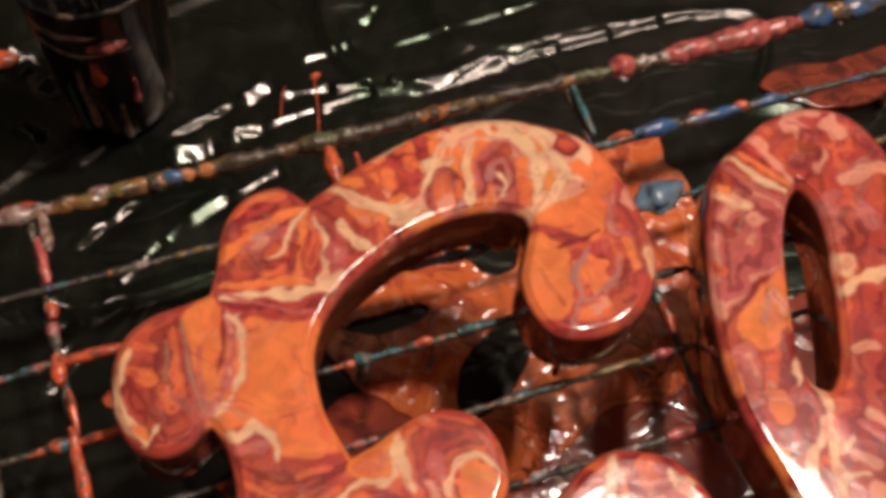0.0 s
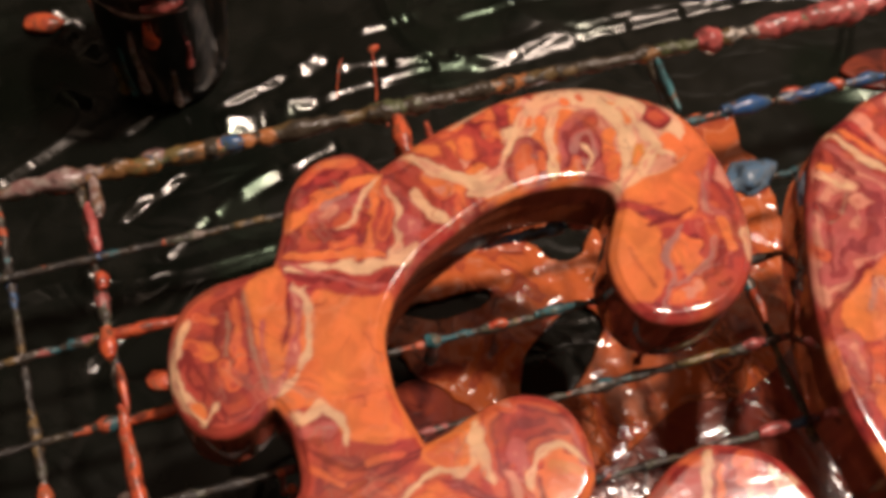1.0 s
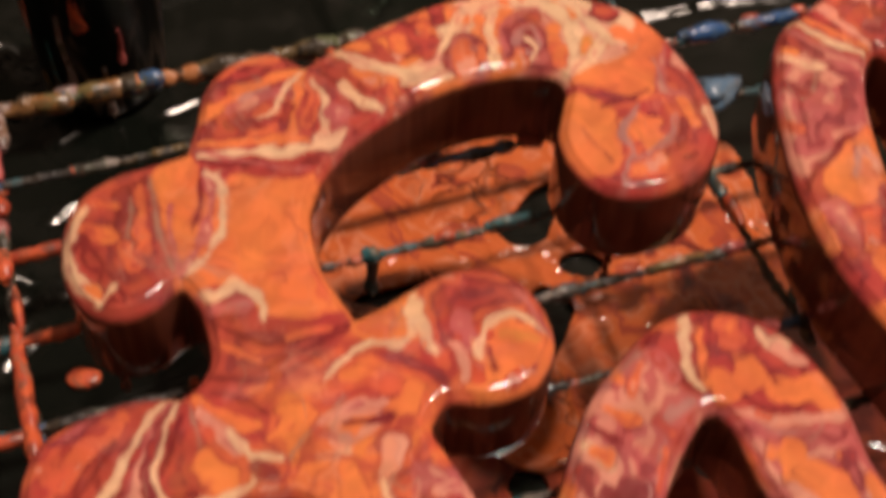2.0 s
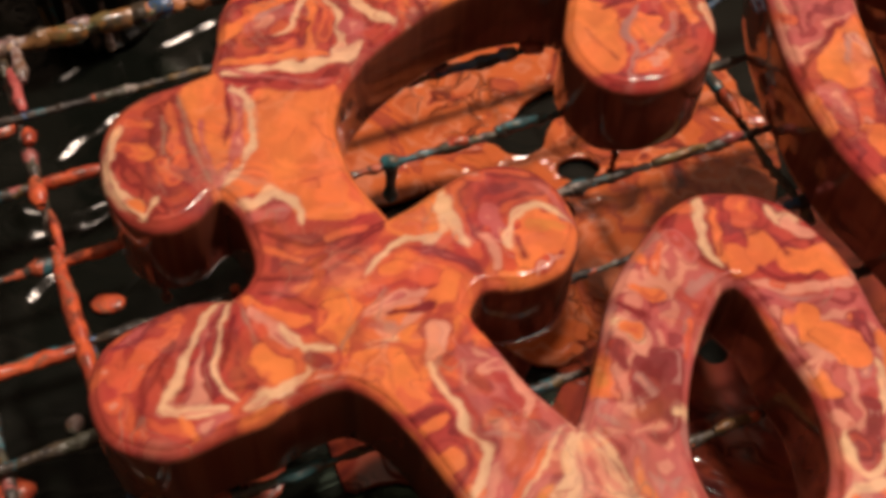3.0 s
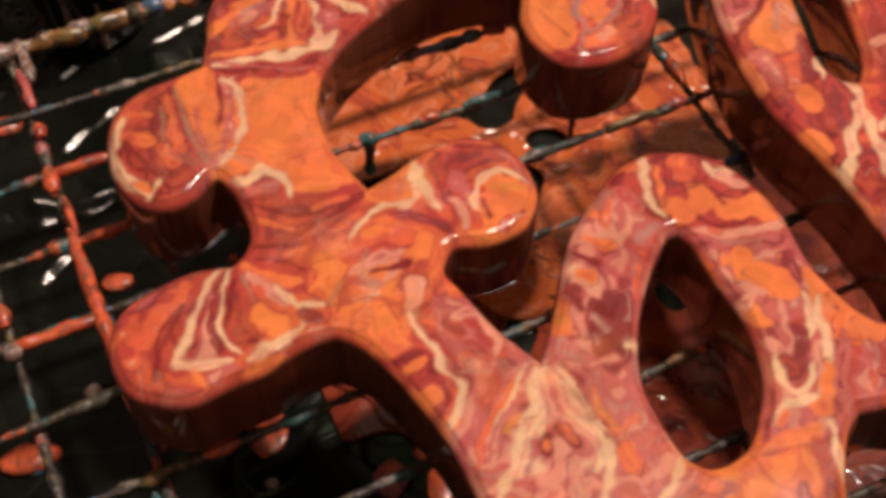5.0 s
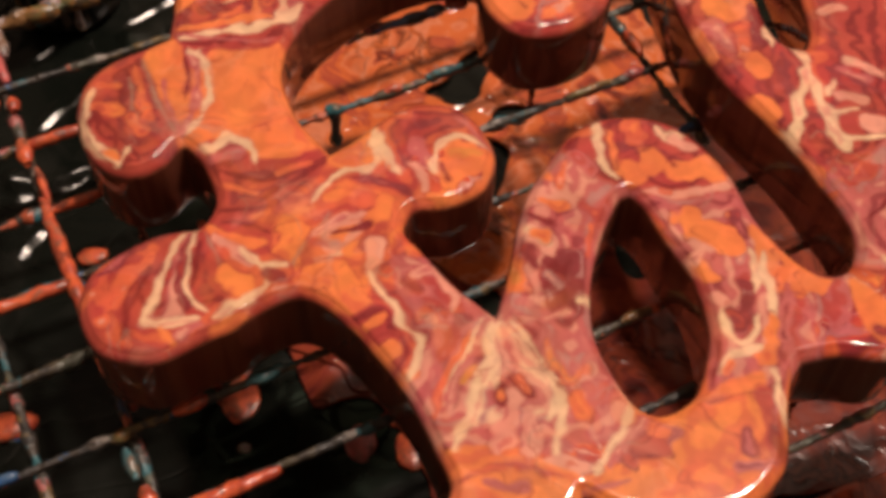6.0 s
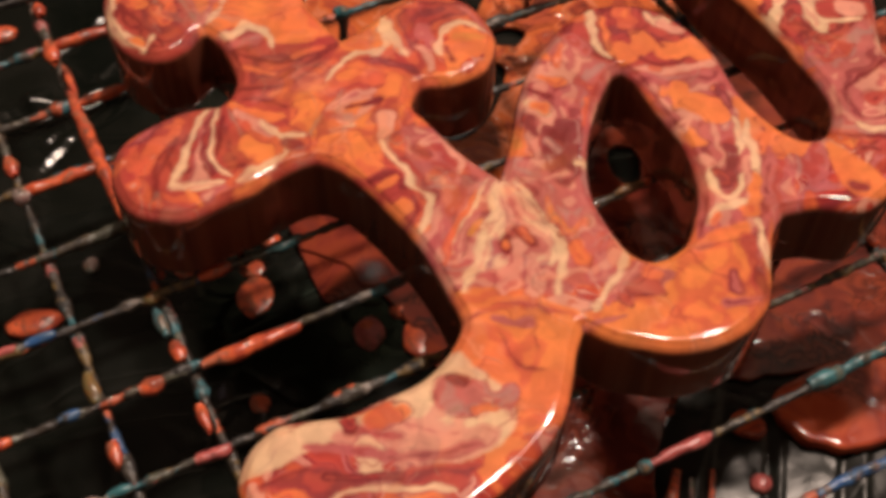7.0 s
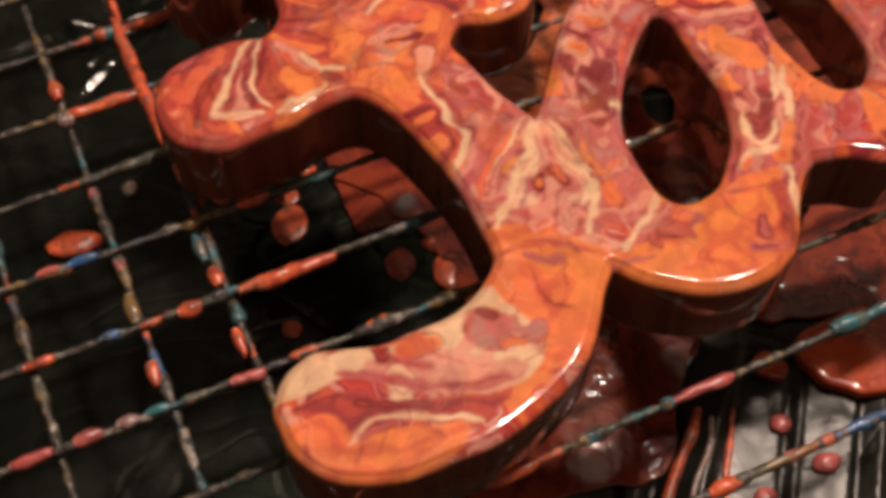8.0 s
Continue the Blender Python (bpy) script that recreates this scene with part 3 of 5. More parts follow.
# heart of the body
pour(("E", 0, 0, (-44, 27), (-34, 31), (-26, 39), (-10, 31), (-9, 20), (-15, 10), (-20, -5), (-27, -4), (-37, 2), (-43, 10)),
     ("O", 2.2, 2.0, (-30, 32), (-25, 34)),
     ("O", 2.7, 3.1, (-14, 30), (-17, 25)),
     ("O", 3.6, 3.6, (-39, 20), (-40, 10)),
     ("O", 3.5, 3.8, (-34, 6), (-28, 7)),
     ("O", 4.1, 4.7, (-25, 4), (-23, -4)),
     ("O", 1.6, 1.9, (-25, 13), (-22, 14)),
     ("G", 0.5, 0.6, (-42, 3), (-36, 15), (-30, 27)),
     ("S", 1.2, 1.5, (-34, 18), (-29, 23), (-21, 27)),
     ("D", 1.1, 1.3, (-29, 19), (-23, 21), (-18, 24)),
     ("M", 1.1, 0.9, (-33, 16), (-27, 16)))
pour(("C", 0.7, 0.9, (-32, 11), (-27, 13)),
     ("R", 3.2, 2.9, (-17, 17), (-18, 10)),
     ("S", 2.7, 2.7, (-17, 16), (-18, 11)),
     ("R", 0.6, 0.6, (-35, 9), (-29, 12), (-21, 10)),
     ("D", 0.3, 0.3, (-33, 2), (-30, 9), (-26, 1)),
     ("W", 0.9, 0.9, (-16, 8), (-9, 13)))
# lower body
pour(("R", 0, 0, (-26, -11), (-19, -3), (-13, -4), (-8, -12), (-7, -18), (-12, -27), (-18, -19)),
     ("D", 0.6, 0.7, (-26, -12), (-21, -7), (-13, -8)),
     ("O", 1.3, 1.8, (-21, -11), (-15, -7)),
     ("O", 2.5, 2.4, (-18, -18), (-12, -17)),
     ("D", 0.4, 0.7, (-18, -15), (-12, -12), (-8, -15), (-9, -21), (-13, -25)),
     ("O", 1.1, 1.7, (-11, -27), (-6, -23)),
     ("O", 1.1, 1.4, (-3, -33), (-2, -30)),
     ("P", 0, 0, (-13, 11), (-5, 11), (9, -3), (6, -14), (0, -25), (-4, -36), (-2, -14), (-9, -3)))
pour(("C", 0.9, 1.1, (-18, 7), (-16, 3), (-12, -3), (-9, -9), (-5, -13), (-5, -19), (-7, -25)),
     ("S", 1.8, 1.5, (-7, 6), (-1, 7), (4, 1), (3, -5)),
     ("R", 2.6, 2.4, (-3, -3), (0, -4)),
     ("P", 0.5, 0.5, (-6, -2), (-2, 1), (2, -4)),
     ("W", 2.1, 1.8, (5, -8), (8, -7)),
     ("W", 1.3, 1.3, (-9, 4), (-5, 2)),
     ("W", 0.6, 1.1, (2, -22), (3, -19)),
     ("W", 1.4, 1.4, (1, -31), (4, -31)),
     ("M", 0.8, 0.8, (-5, -9), (1, -10)))
# middle fan
pour(("P", 0, 0, (12, -5), (28, -2), (39, -15), (37, -35), (-6, -38), (1, -22)),
     ("S", 0, 0, (13, -8), (22, -15), (28, -26), (25, -36), (9, -37), (12, -25)),
     ("C", 0.5, 1.4, (12, -7), (5, -23), (1, -32)),
     ("E", 0.7, 1.3, (9, -11), (2, -25), (-1, -36)),
     ("OC", 1.4, 1.4, (9, -22), (7, -26)),
     ("C", 1.1, 2.5, (14, -8), (12, -25), (8, -37)),
     ("C", 0.9, 2.1, (16, -8), (23, -17), (29, -25), (30, -29), (27, -36)),
     ("M", 2.2, 1.9, (17, -32), (21, -35)),
     ("S", 1.6, 2.8, (17, -10), (19, -28), (14, -44)),
     ("S", 1.7, 2.6, (22, -34), (23, -44)))
pour(("C", 0.6, 1.5, (16, -7), (11, -23), (4, -44)),
     ("C", 0.8, 1.7, (19, -8), (26, -18), (30, -30), (29, -44)),
     ("M", 1.6, 2.1, (11, -35), (14, -29)),
     ("E", 1.8, 1.9, (35, -29), (36, -33)),
     ("D", 0.6, 0.4, (6, -28), (3, -34)),
     ("P", 0.9, 1.3, (8, -18), (3, -31)),
     ("D", 2.3, 2.2, (20, -24), (22, -27)),
     ("E", 1.5, 1.4, (20, -24), (22, -27)),
     ("D", 1.4, 1.3, (16, -27), (16, -30)),
     ("O", 0.8, 0.8, (16, -28), (16, -29)),
     ("D", 0.5, 0.5, (19, -5), (26, -14), (26, -20)),
     ("E", 3.5, 3.5, (30, -16), (33, -22)),
     ("O", 2.1, 2.1, (30, -17), (33, -22)))
pour(("E", 2.3, 2.3, (34, -30), (35, -34)),
     ("D", 0.4, 0.6, (26, -21), (33, -29)),
     ("W", 0.9, 0.9, (26, -8), (30, -13)))
# near arm of the loop
pour(("P", 0, 0, (21, 25), (28, 42), (39, 54), (48, 41), (49, 36), (43, 27), (40, 6), (40, -12), (33, -23), (26, -8), (18, -3), (20, 12)),
     ("W", 0, 0, (27, 12), (37, 16), (39, 3), (34, -10), (28, -4)),
     ("S", 3.4, 3.9, (24, 34), (34, 33)),
     ("O", 1.6, 1.9, (29, 32), (33, 30)),
     ("D", 0.8, 1.2, (24, 27), (30, 24)),
     ("S", 2.9, 3.1, (23, 22), (29, 17)),
     ("O", 1.8, 1.9, (26, 20), (28, 19)),
     ("E", 0.5, 0.5, (27, 19), (28, 19)),
     ("O", 2.5, 2.5, (19, 10), (20, 3)),
     ("OC", 1.1, 1.3, (19, 9), (20, 5)))
pour(("W", 1.9, 1.6, (23, 15), (25, 10)),
     ("P", 2.3, 2.6, (34, 21), (36, 18)),
     ("R", 1.5, 2.0, (39, 30), (43, 28)),
     ("E", 1.0, 1.3, (41, 23), (39, 13)),
     ("C", 1.6, 1.1, (37, -1), (40, 1)),
     ("M", 1.6, 1.6, (29, 7), (32, 4)),
     ("P", 1.7, 1.7, (28, -7), (33, -5)),
     ("O", 1.5, 1.5, (29, 44), (31, 41)),
     ("E", 1.0, 1.0, (34, 37), (35, 44)))
# crown of the loop
pour(("R", 0, 0, (33, 51), (45, 62), (61, 64), (73, 55), (80, 41), (72, 35), (51, 37), (43, 41)),
     ("P", 2.4, 2.4, (38, 46), (42, 43)),
     ("E", 2.0, 1.8, (39, 57), (43, 56)),
     ("O", 2.8, 4.2, (53, 44), (55, 42)),
     ("O", 3.4, 4.1, (59, 48), (60, 44)),
     ("O", 3.0, 4.3, (66, 42), (76, 44)),
     ("O", 1.3, 1.1, (47, 57), (49, 48), (51, 41)),
     ("E", 2.9, 2.6, (54, 59), (57, 54)),
     ("D", 0.5, 0.7, (47, 60), (47, 51), (49, 43)),
     ("D", 0.5, 0.5, (51, 61), (50, 43)),
     ("D", 0.7, 0.7, (52, 47), (58, 50), (62, 54), (61, 62)))
pour(("D", 0.5, 0.7, (63, 49), (66, 44)),
     ("D", 0.7, 0.5, (64, 46), (69, 49), (76, 49)),
     ("C", 1.3, 0.9, (45, 61), (45, 51), (47, 44), (50, 40)),
     ("C", 1.1, 1.3, (62, 59), (64, 55), (70, 56)),
     ("S", 1.5, 1.5, (67, 54), (72, 51)),
     ("S", 1.2, 1.8, (56, 35), (68, 34), (81, 38)),
     ("E", 1.0, 1.0, (62, 35), (64, 35)),
     ("M", 0.7, 0.8, (60, 31), (72, 32), (79, 34)))
# far arm of the loop
pour(("P", 0, 0, (55, 33), (68, 31), (83, 35), (93, 16), (85, -33), (68, -27), (72, 2), (63, 14), (57, 24)),
     ("E", 1.7, 1.3, (57, 28), (62, 18)),
     ("O", 3.7, 4.0, (68, 26), (75, 18)),
     ("O", 2.2, 2.2, (69, 12), (72, 7)),
     ("O", 3.9, 4.2, (87, 20), (89, 8)),
     ("C", 0.8, 1.2, (83, 16), (85, 9), (82, 1)),
     ("W", 1.7, 1.7, (81, 27), (83, 20)),
     ("M", 1.9, 1.6, (80, 19), (81, 13)),
     ("S", 1.7, 1.7, (71, 16), (67, 10)),
     ("O", 4.1, 4.1, (74, 23), (79, 18)),
     ("C", 0.9, 1.3, (87, 14), (87, 5), (88, -6)),
     ("O", 3.6, 4.3, (94, 13), (95, 5)))
pour(("W", 2.8, 2.1, (81, 3), (80, -6)),
     ("S", 1.7, 1.5, (73, 1), (75, -2)),
     ("D", 0.5, 0.5, (91, 3), (98, 2), (100, 8)))
# foot of the loop
pour(("O", 0, 0, (59, -34), (74, -24), (82, -22), (79, -41), (74, -48), (74, -55), (56, -60), (38, -58), (49, -52), (57, -45)),
     ("O", 2.6, 3.0, (87, -7), (83, -17)),
     ("W", 2.5, 2.3, (76, -4), (78, -8)),
     ("C", 0.9, 0.9, (74, -3), (75, -11), (79, -12), (83, -5)),
     ("C", 0.9, 1.1, (71, -23), (74, -17), (82, -14)),
     ("O", 1.5, 1.5, (73, -22), (75, -19)),
     ("D", 0.4, 0.4, (65, -31), (71, -39), (78, -41)),
     ("D", 0.4, 0.4, (67, -30), (81, -27)),
     ("W", 1.4, 1.8, (76, -39), (76, -44)),
     ("R", 2.2, 2.8, (81, -28), (82, -44)),
     ("P", 1.3, 1.7, (92, 2), (89, -12)))
pour(("C", 0.9, 1.7, (84, -22), (87, -35)),
     ("P", 1.4, 1.0, (73, -48), (82, -46)),
     ("P", 4.1, 4.4, (49, -43), (54, -41)),
     ("R", 3.4, 3.7, (49, -44), (53, -43)),
     ("E", 1.6, 1.4, (52, -38), (55, -39)),
     ("C", 1.5, 1.2, (37, -50), (44, -39), (49, -31)),
     ("P", 1.2, 1.4, (41, -47), (51, -35)),
     ("P", 0.8, 0.7, (35, -55), (46, -52)))
# neck and tail
pour(("O", 0, 0, (3, -56), (10, -49), (31, -57), (28, -70), (19, -78), (12, -72), (7, -63)),
     ("R", 0.7, 0.9, (4, -53), (16, -48), (30, -51)),
     ("P", 1.2, 1.5, (12, -53), (21, -54)),
     ("E", 1.0, 1.0, (8, -50), (16, -49)),
     ("D", 0.5, 0.5, (13, -57), (18, -66), (24, -68)),
     ("D", 0.3, 0.3, (22, -55), (22, -62)),
     ("C", 0, 0, (-50, -86), (-41, -79), (-21, -79), (-1, -63), (6, -66), (17, -80), (5, -92), (-12, -92), (-29, -87), (-43, -95), (-52, -97)),
     ("S", 0, 0, (-29, -86), (-13, -81), (0, -84), (12, -84), (5, -92), (-12, -93)))
pour(("P", 4.2, 4.8, (0, -75), (12, -76)),
     ("M", 1.3, 1.3, (-1, -79), (2, -78)),
     ("E", 2.0, 2.0, (8, -79), (11, -79)),
     ("D", 1.3, 1.5, (1, -70), (4, -71)),
     ("D", 0.6, 0.6, (-4, -76), (-4, -75)),
     ("D", 2.0, 2.0, (-25, -82), (-24, -84)),
     ("R", 1.3, 1.3, (-25, -82), (-24, -83)),
     ("R", 2.4, 2.0, (-39, -79), (-38, -82)),
     ("O", 2.5, 1.9, (-20, -80), (-11, -79)),
     ("E", 3.1, 3.1, (-19, -81), (-15, -80)),
     ("P", 1.3, 1.3, (-18, -85), (-12, -86)),
     ("P", 3.8, 3.5, (-20, -90), (-19, -95)),
     ("C", 3.4, 3.2, (-20, -90), (-19, -94)),
     ("P", 1.2, 1.5, (-35, -88), (-26, -89), (-12, -92), (7, -88)))
pour(("R", 0, 0, (-46, -99), (-32, -93), (-20, -96), (-7, -94), (6, -93), (7, -95), (-1, -101), (-20, -100), (-31, -105), (-39, -101)),
     ("D", 1.2, 1.3, (-30, -97), (-12, -96)),
     ("D", 0.6, 0.7, (-45, -99), (-34, -94)),
     ("O", 0, 0, (-49, -105), (-37, -100), (-28, -105), (-17, -102), (-2, -101), (-6, -110), (-19, -117), (-30, -120), (-42, -118), (-50, -111)),
     ("D", 0.4, 0.3, (-28, -107), (-29, -113)),
     ("D", 0.4, 0.3, (-22, -104), (-24, -108)),
     ("D", 0.6, 0.7, (-41, -108), (-39, -112)),
     ("D", 0.6, 0.5, (-10, -103), (-8, -105)))
pour(("C", 0.7, 0.9, (-31, -107), (-25, -101), (-16, -99), (-6, -99), (1, -100)),
     ("O", 1.5, 1.2, (-51, -100), (-47, -104)),
     ("C", 1.1, 1.1, (-52, -98), (-46, -93), (-42, -85)),
     ("P", 0.7, 0.6, (-28, -105), (-17, -100)))
# far lobe and its rays
pour(("R", 0, 0, (-81, 92), (-83, 110), (-79, 128), (-67, 132), (-58, 129), (-48, 136), (-39, 130), (-39, 114), (-49, 90), (-72, 87)),
     ("E", 1.8, 2.2, (-82, 119), (-75, 127), (-67, 130)),
     ("D", 1.2, 1.0, (-81, 117), (-72, 121), (-68, 126)),
     ("O", 2.5, 1.2, (-76, 113), (-65, 122), (-58, 127)),
     ("O", 2.3, 1.5, (-81, 106), (-76, 113)),
     ("P", 2.3, 1.8, (-74, 110), (-63, 117)),
     ("M", 1.0, 1.0, (-73, 113), (-66, 118)),
     ("C", 0.9, 0.9, (-73, 103), (-63, 111), (-61, 119), (-58, 127)),
     ("D", 2.7, 2.4, (-73, 104), (-62, 106)),
     ("E", 1.9, 1.5, (-67, 101), (-62, 104)))
pour(("O", 1.7, 1.0, (-58, 101), (-58, 112), (-58, 127)),
     ("E", 2.4, 1.0, (-54, 107), (-53, 115), (-56, 125)),
     ("D", 1.7, 1.1, (-59, 112), (-60, 104)),
     ("D", 0.8, 1.5, (-56, 127), (-45, 122)),
     ("C", 1.0, 1.9, (-55, 123), (-49, 114), (-49, 106), (-50, 99)),
     ("P", 3.1, 2.7, (-46, 114), (-44, 107)),
     ("C", 1.5, 2.2, (-47, 124), (-42, 119), (-36, 116)),
     ("O", 1.4, 1.6, (-80, 95), (-68, 98), (-53, 101)),
     ("C", 1.4, 2.0, (-78, 91), (-64, 95), (-50, 99), (-43, 106)),
     ("P", 0.7, 0.9, (-80, 93), (-66, 91), (-50, 92)),
     ("E", 2.8, 2.8, (-44, 129), (-37, 126)),
     ("O", 2.6, 2.8, (-34, 126), (-30, 124)))
pour(("R", 2.4, 2.8, (-31, 125), (-25, 120)))
# crown of the arc
pour(("O", 0, 0, (-26, 158), (1, 176), (15, 176), (33, 165), (43, 159), (39, 137), (17, 135), (-15, 128), (-24, 141)),
     ("C", 0, 0, (-25, 137), (-22, 158), (-17, 169), (1, 175), (19, 174), (31, 162), (31, 150), (21, 142), (14, 132), (7, 134), (10, 149), (-5, 161), (-15, 151), (-17, 132), (-31, 125)),
     ("C", 1.9, 3.6, (-53, 134), (-42, 132), (-31, 130), (-23, 136), (-21, 148), (-21, 157)),
     ("O", 2.6, 2.2, (-53, 142), (-48, 138), (-42, 138)),
     ("D", 5.8, 6.0, (-33, 146), (-28, 142)),
     ("R", 5.3, 5.3, (-34, 145), (-28, 142)))
pour(("E", 2.7, 2.5, (-35, 143), (-33, 140)),
     ("E", 2.3, 2.1, (-29, 149), (-28, 147)),
     ("D", 0.5, 0.5, (-33, 148), (-30, 139)),
     ("D", 3.2, 3.2, (-28, 158), (-24, 155)),
     ("R", 2.5, 2.5, (-27, 158), (-25, 157)),
     ("C", 0.7, 1.0, (-41, 146), (-36, 153), (-29, 158)),
     ("R", 2.5, 2.5, (-44, 145), (-40, 144)),
     ("W", 0, 0, (-21, 134), (-21, 145), (-15, 149), (-8, 143), (-7, 133), (-14, 131)),
     ("E", 2.8, 3.5, (-17, 142), (-15, 135)),
     ("P", 0, 0, (-5, 140), (-6, 156), (3, 163), (10, 153), (10, 139), (2, 136)),
     ("W", 0, 0, (-4, 144), (-3, 154), (3, 157), (6, 148), (3, 142)))
pour(("E", 2.5, 3.5, (-1, 143), (0, 137)),
     ("C", 0.7, 0.7, (0, 150), (3, 146), (3, 141)),
     ("D", 1.8, 1.8, (2, 159), (3, 159)),
     ("R", 1.3, 1.3, (2, 159), (3, 159)),
     ("O", 2.3, 2.5, (8, 154), (9, 151)),
     ("E", 1.6, 1.6, (-11, 144), (-10, 140)),
     ("O", 3.1, 2.9, (-20, 156), (-18, 155)),
     ("O", 1.8, 1.8, (-14, 156), (-13, 155)),
     ("O", 1.6, 1.6, (-7, 164), (-7, 164)),
     ("E", 1.6, 1.6, (-3, 167), (-2, 166)),
     ("O", 1.4, 1.4, (-9, 157), (-8, 157)),
     ("D", 2.8, 2.8, (-17, 165), (-15, 165)),
     ("O", 1.6, 1.6, (-16, 166), (-15, 165)),
     ("O", 2.9, 2.9, (3, 172), (6, 171)))
pour(("O", 1.8, 2.2, (12, 164), (13, 162)),
     ("O", 1.3, 1.3, (8, 168), (8, 167)),
     ("D", 3.4, 3.4, (21, 165), (23, 164)),
     ("R", 2.4, 2.4, (21, 165), (23, 165)),
     ("D", 2.4, 2.8, (11, 173), (18, 170)),
     ("O", 1.6, 2.0, (12, 173), (18, 171)),
     ("E", 1.4, 1.4, (20, 149), (23, 150)),
     ("OC", 1.9, 1.9, (17, 152), (18, 148)),
     ("O", 3.7, 3.7, (26, 156), (29, 155)),
     ("O", 5.0, 5.0, (35, 160), (37, 158)),
     ("E", 2.8, 2.8, (10, 143), (11, 147)),
     ("C", 1.2, 1.5, (-23, 139), (-20, 150), (-17, 160), (-11, 168)),
     ("C", 1.3, 1.3, (-11, 167), (-2, 172), (10, 167), (17, 159)))
pour(("C", 1.8, 1.5, (17, 160), (22, 154), (20, 145), (15, 135)),
     ("C", 1.3, 1.5, (-9, 161), (-9, 150), (-6, 136)),
     ("C", 1.0, 1.3, (4, 163), (13, 156), (13, 143)))
# the hook
pour(("R", 0, 0, (11, 131), (24, 138), (40, 154), (52, 136), (54, 117), (42, 101), (26, 96), (16, 103)),
     ("O", 0, 0, (16, 138), (38, 154), (38, 137), (33, 130), (24, 133), (15, 133)),
     ("O", 0, 0, (12, 130), (25, 126), (29, 111), (28, 103), (20, 101), (14, 110), (11, 120)),
     ("O", 4.8, 4.4, (33, 122), (36, 115)),
     ("P", 1.7, 1.3, (40, 152), (39, 137), (45, 133), (48, 122)),
     ("M", 0.8, 0.6, (37, 147), (40, 135)),
     ("S", 2.3, 2.3, (44, 146), (45, 149)),
     ("M", 1.2, 1.2, (32, 128), (29, 117), (32, 110), (30, 97)))
pour(("D", 0.6, 0.6, (13, 132), (27, 134)),
     ("D", 0.8, 0.8, (23, 126), (35, 134)),
     ("D", 0.4, 0.4, (18, 117), (27, 106)),
     ("M", 1.2, 1.4, (42, 126), (41, 116), (33, 107)),
     ("O", 1.7, 1.9, (44, 132), (48, 124)),
     ("D", 1.6, 1.2, (45, 123), (44, 113)),
     ("E", 2.7, 2.7, (34, 104), (39, 108)),
     ("R", 3.5, 3.5, (45, 109), (48, 113)),
     ("C", 1.7, 2.2, (52, 130), (54, 123)))
# head of the wing
pour(("R", 0, 0, (69, 157), (78, 178), (97, 193), (130, 201), (127, 60), (98, 55), (86, 68), (73, 110)),
     ("P", 0, 0, (71, 138), (79, 158), (96, 153), (98, 133), (89, 126), (78, 109), (72, 114)),
     ("W", 2.2, 1.7, (75, 164), (84, 157)),
     ("C", 1.3, 1.0, (75, 170), (88, 162), (98, 158)),
     ("O", 1.3, 0.9, (78, 172), (92, 164), (99, 160)),
     ("S", 2.1, 1.0, (82, 180), (92, 169), (99, 162)),
     ("D", 0.9, 0.7, (78, 176), (90, 167)),
     ("E", 1.8, 1.8, (86, 184), (89, 182)),
     ("P", 1.7, 1.3, (75, 164), (96, 154)),
     ("G", 0.8, 1.0, (77, 137), (81, 143), (83, 151)))
pour(("W", 2.5, 2.9, (74, 142), (77, 141)),
     ("S", 2.5, 1.7, (74, 154), (84, 151)),
     ("O", 1.3, 1.3, (73, 157), (76, 156)),
     ("S", 2.5, 2.5, (86, 147), (87, 146)),
     ("E", 2.0, 2.0, (73, 127), (75, 127)),
     ("S", 3.9, 3.9, (98, 185), (100, 183)),
     ("S", 3.5, 3.8, (110, 188), (112, 186)),
     ("S", 2.4, 2.4, (98, 191), (106, 192)),
     ("S", 2.4, 2.9, (105, 171), (107, 175)),
     ("P", 5.2, 5.2, (110, 157), (113, 149)),
     ("P", 3.9, 4.3, (116, 167), (122, 172)),
     ("S", 2.4, 2.4, (115, 166), (128, 174)),
     ("W", 3.5, 4.0, (103, 181), (101, 171)),
     ("W", 4.3, 4.3, (117, 153), (120, 142)),
     ("P", 2.9, 3.3, (122, 157), (124, 153)))
pour(("S", 3.4, 3.9, (112, 135), (116, 135)),
     ("W", 3.5, 3.1, (122, 186), (127, 180)),
     ("W", 2.4, 2.8, (123, 114), (127, 119)),
     ("S", 1.8, 2.1, (119, 106), (124, 108)),
     ("C", 1.9, 2.4, (114, 126), (122, 131), (129, 135)))
# middle of the wing
pour(("O", 0, 0, (86, 122), (96, 131), (98, 118), (100, 110), (89, 101), (82, 105), (82, 114)),
     ("M", 1.2, 1.2, (91, 120), (89, 112)),
     ("S", 2.2, 2.2, (93, 121), (95, 116)),
     ("D", 1.4, 1.0, (76, 104), (82, 116), (90, 127)),
     ("O", 2.3, 2.6, (78, 96), (81, 86)),
     ("P", 3.3, 3.3, (84, 99), (87, 93)),
     ("E", 2.3, 1.9, (92, 98), (93, 89)),
     ("W", 0, 0, (95, 108), (103, 105), (106, 91), (103, 74), (96, 75)),
     ("C", 0.9, 2.1, (102, 102), (100, 96), (105, 88)),
     ("S", 1.4, 1.8, (105, 88), (104, 80), (102, 73)))
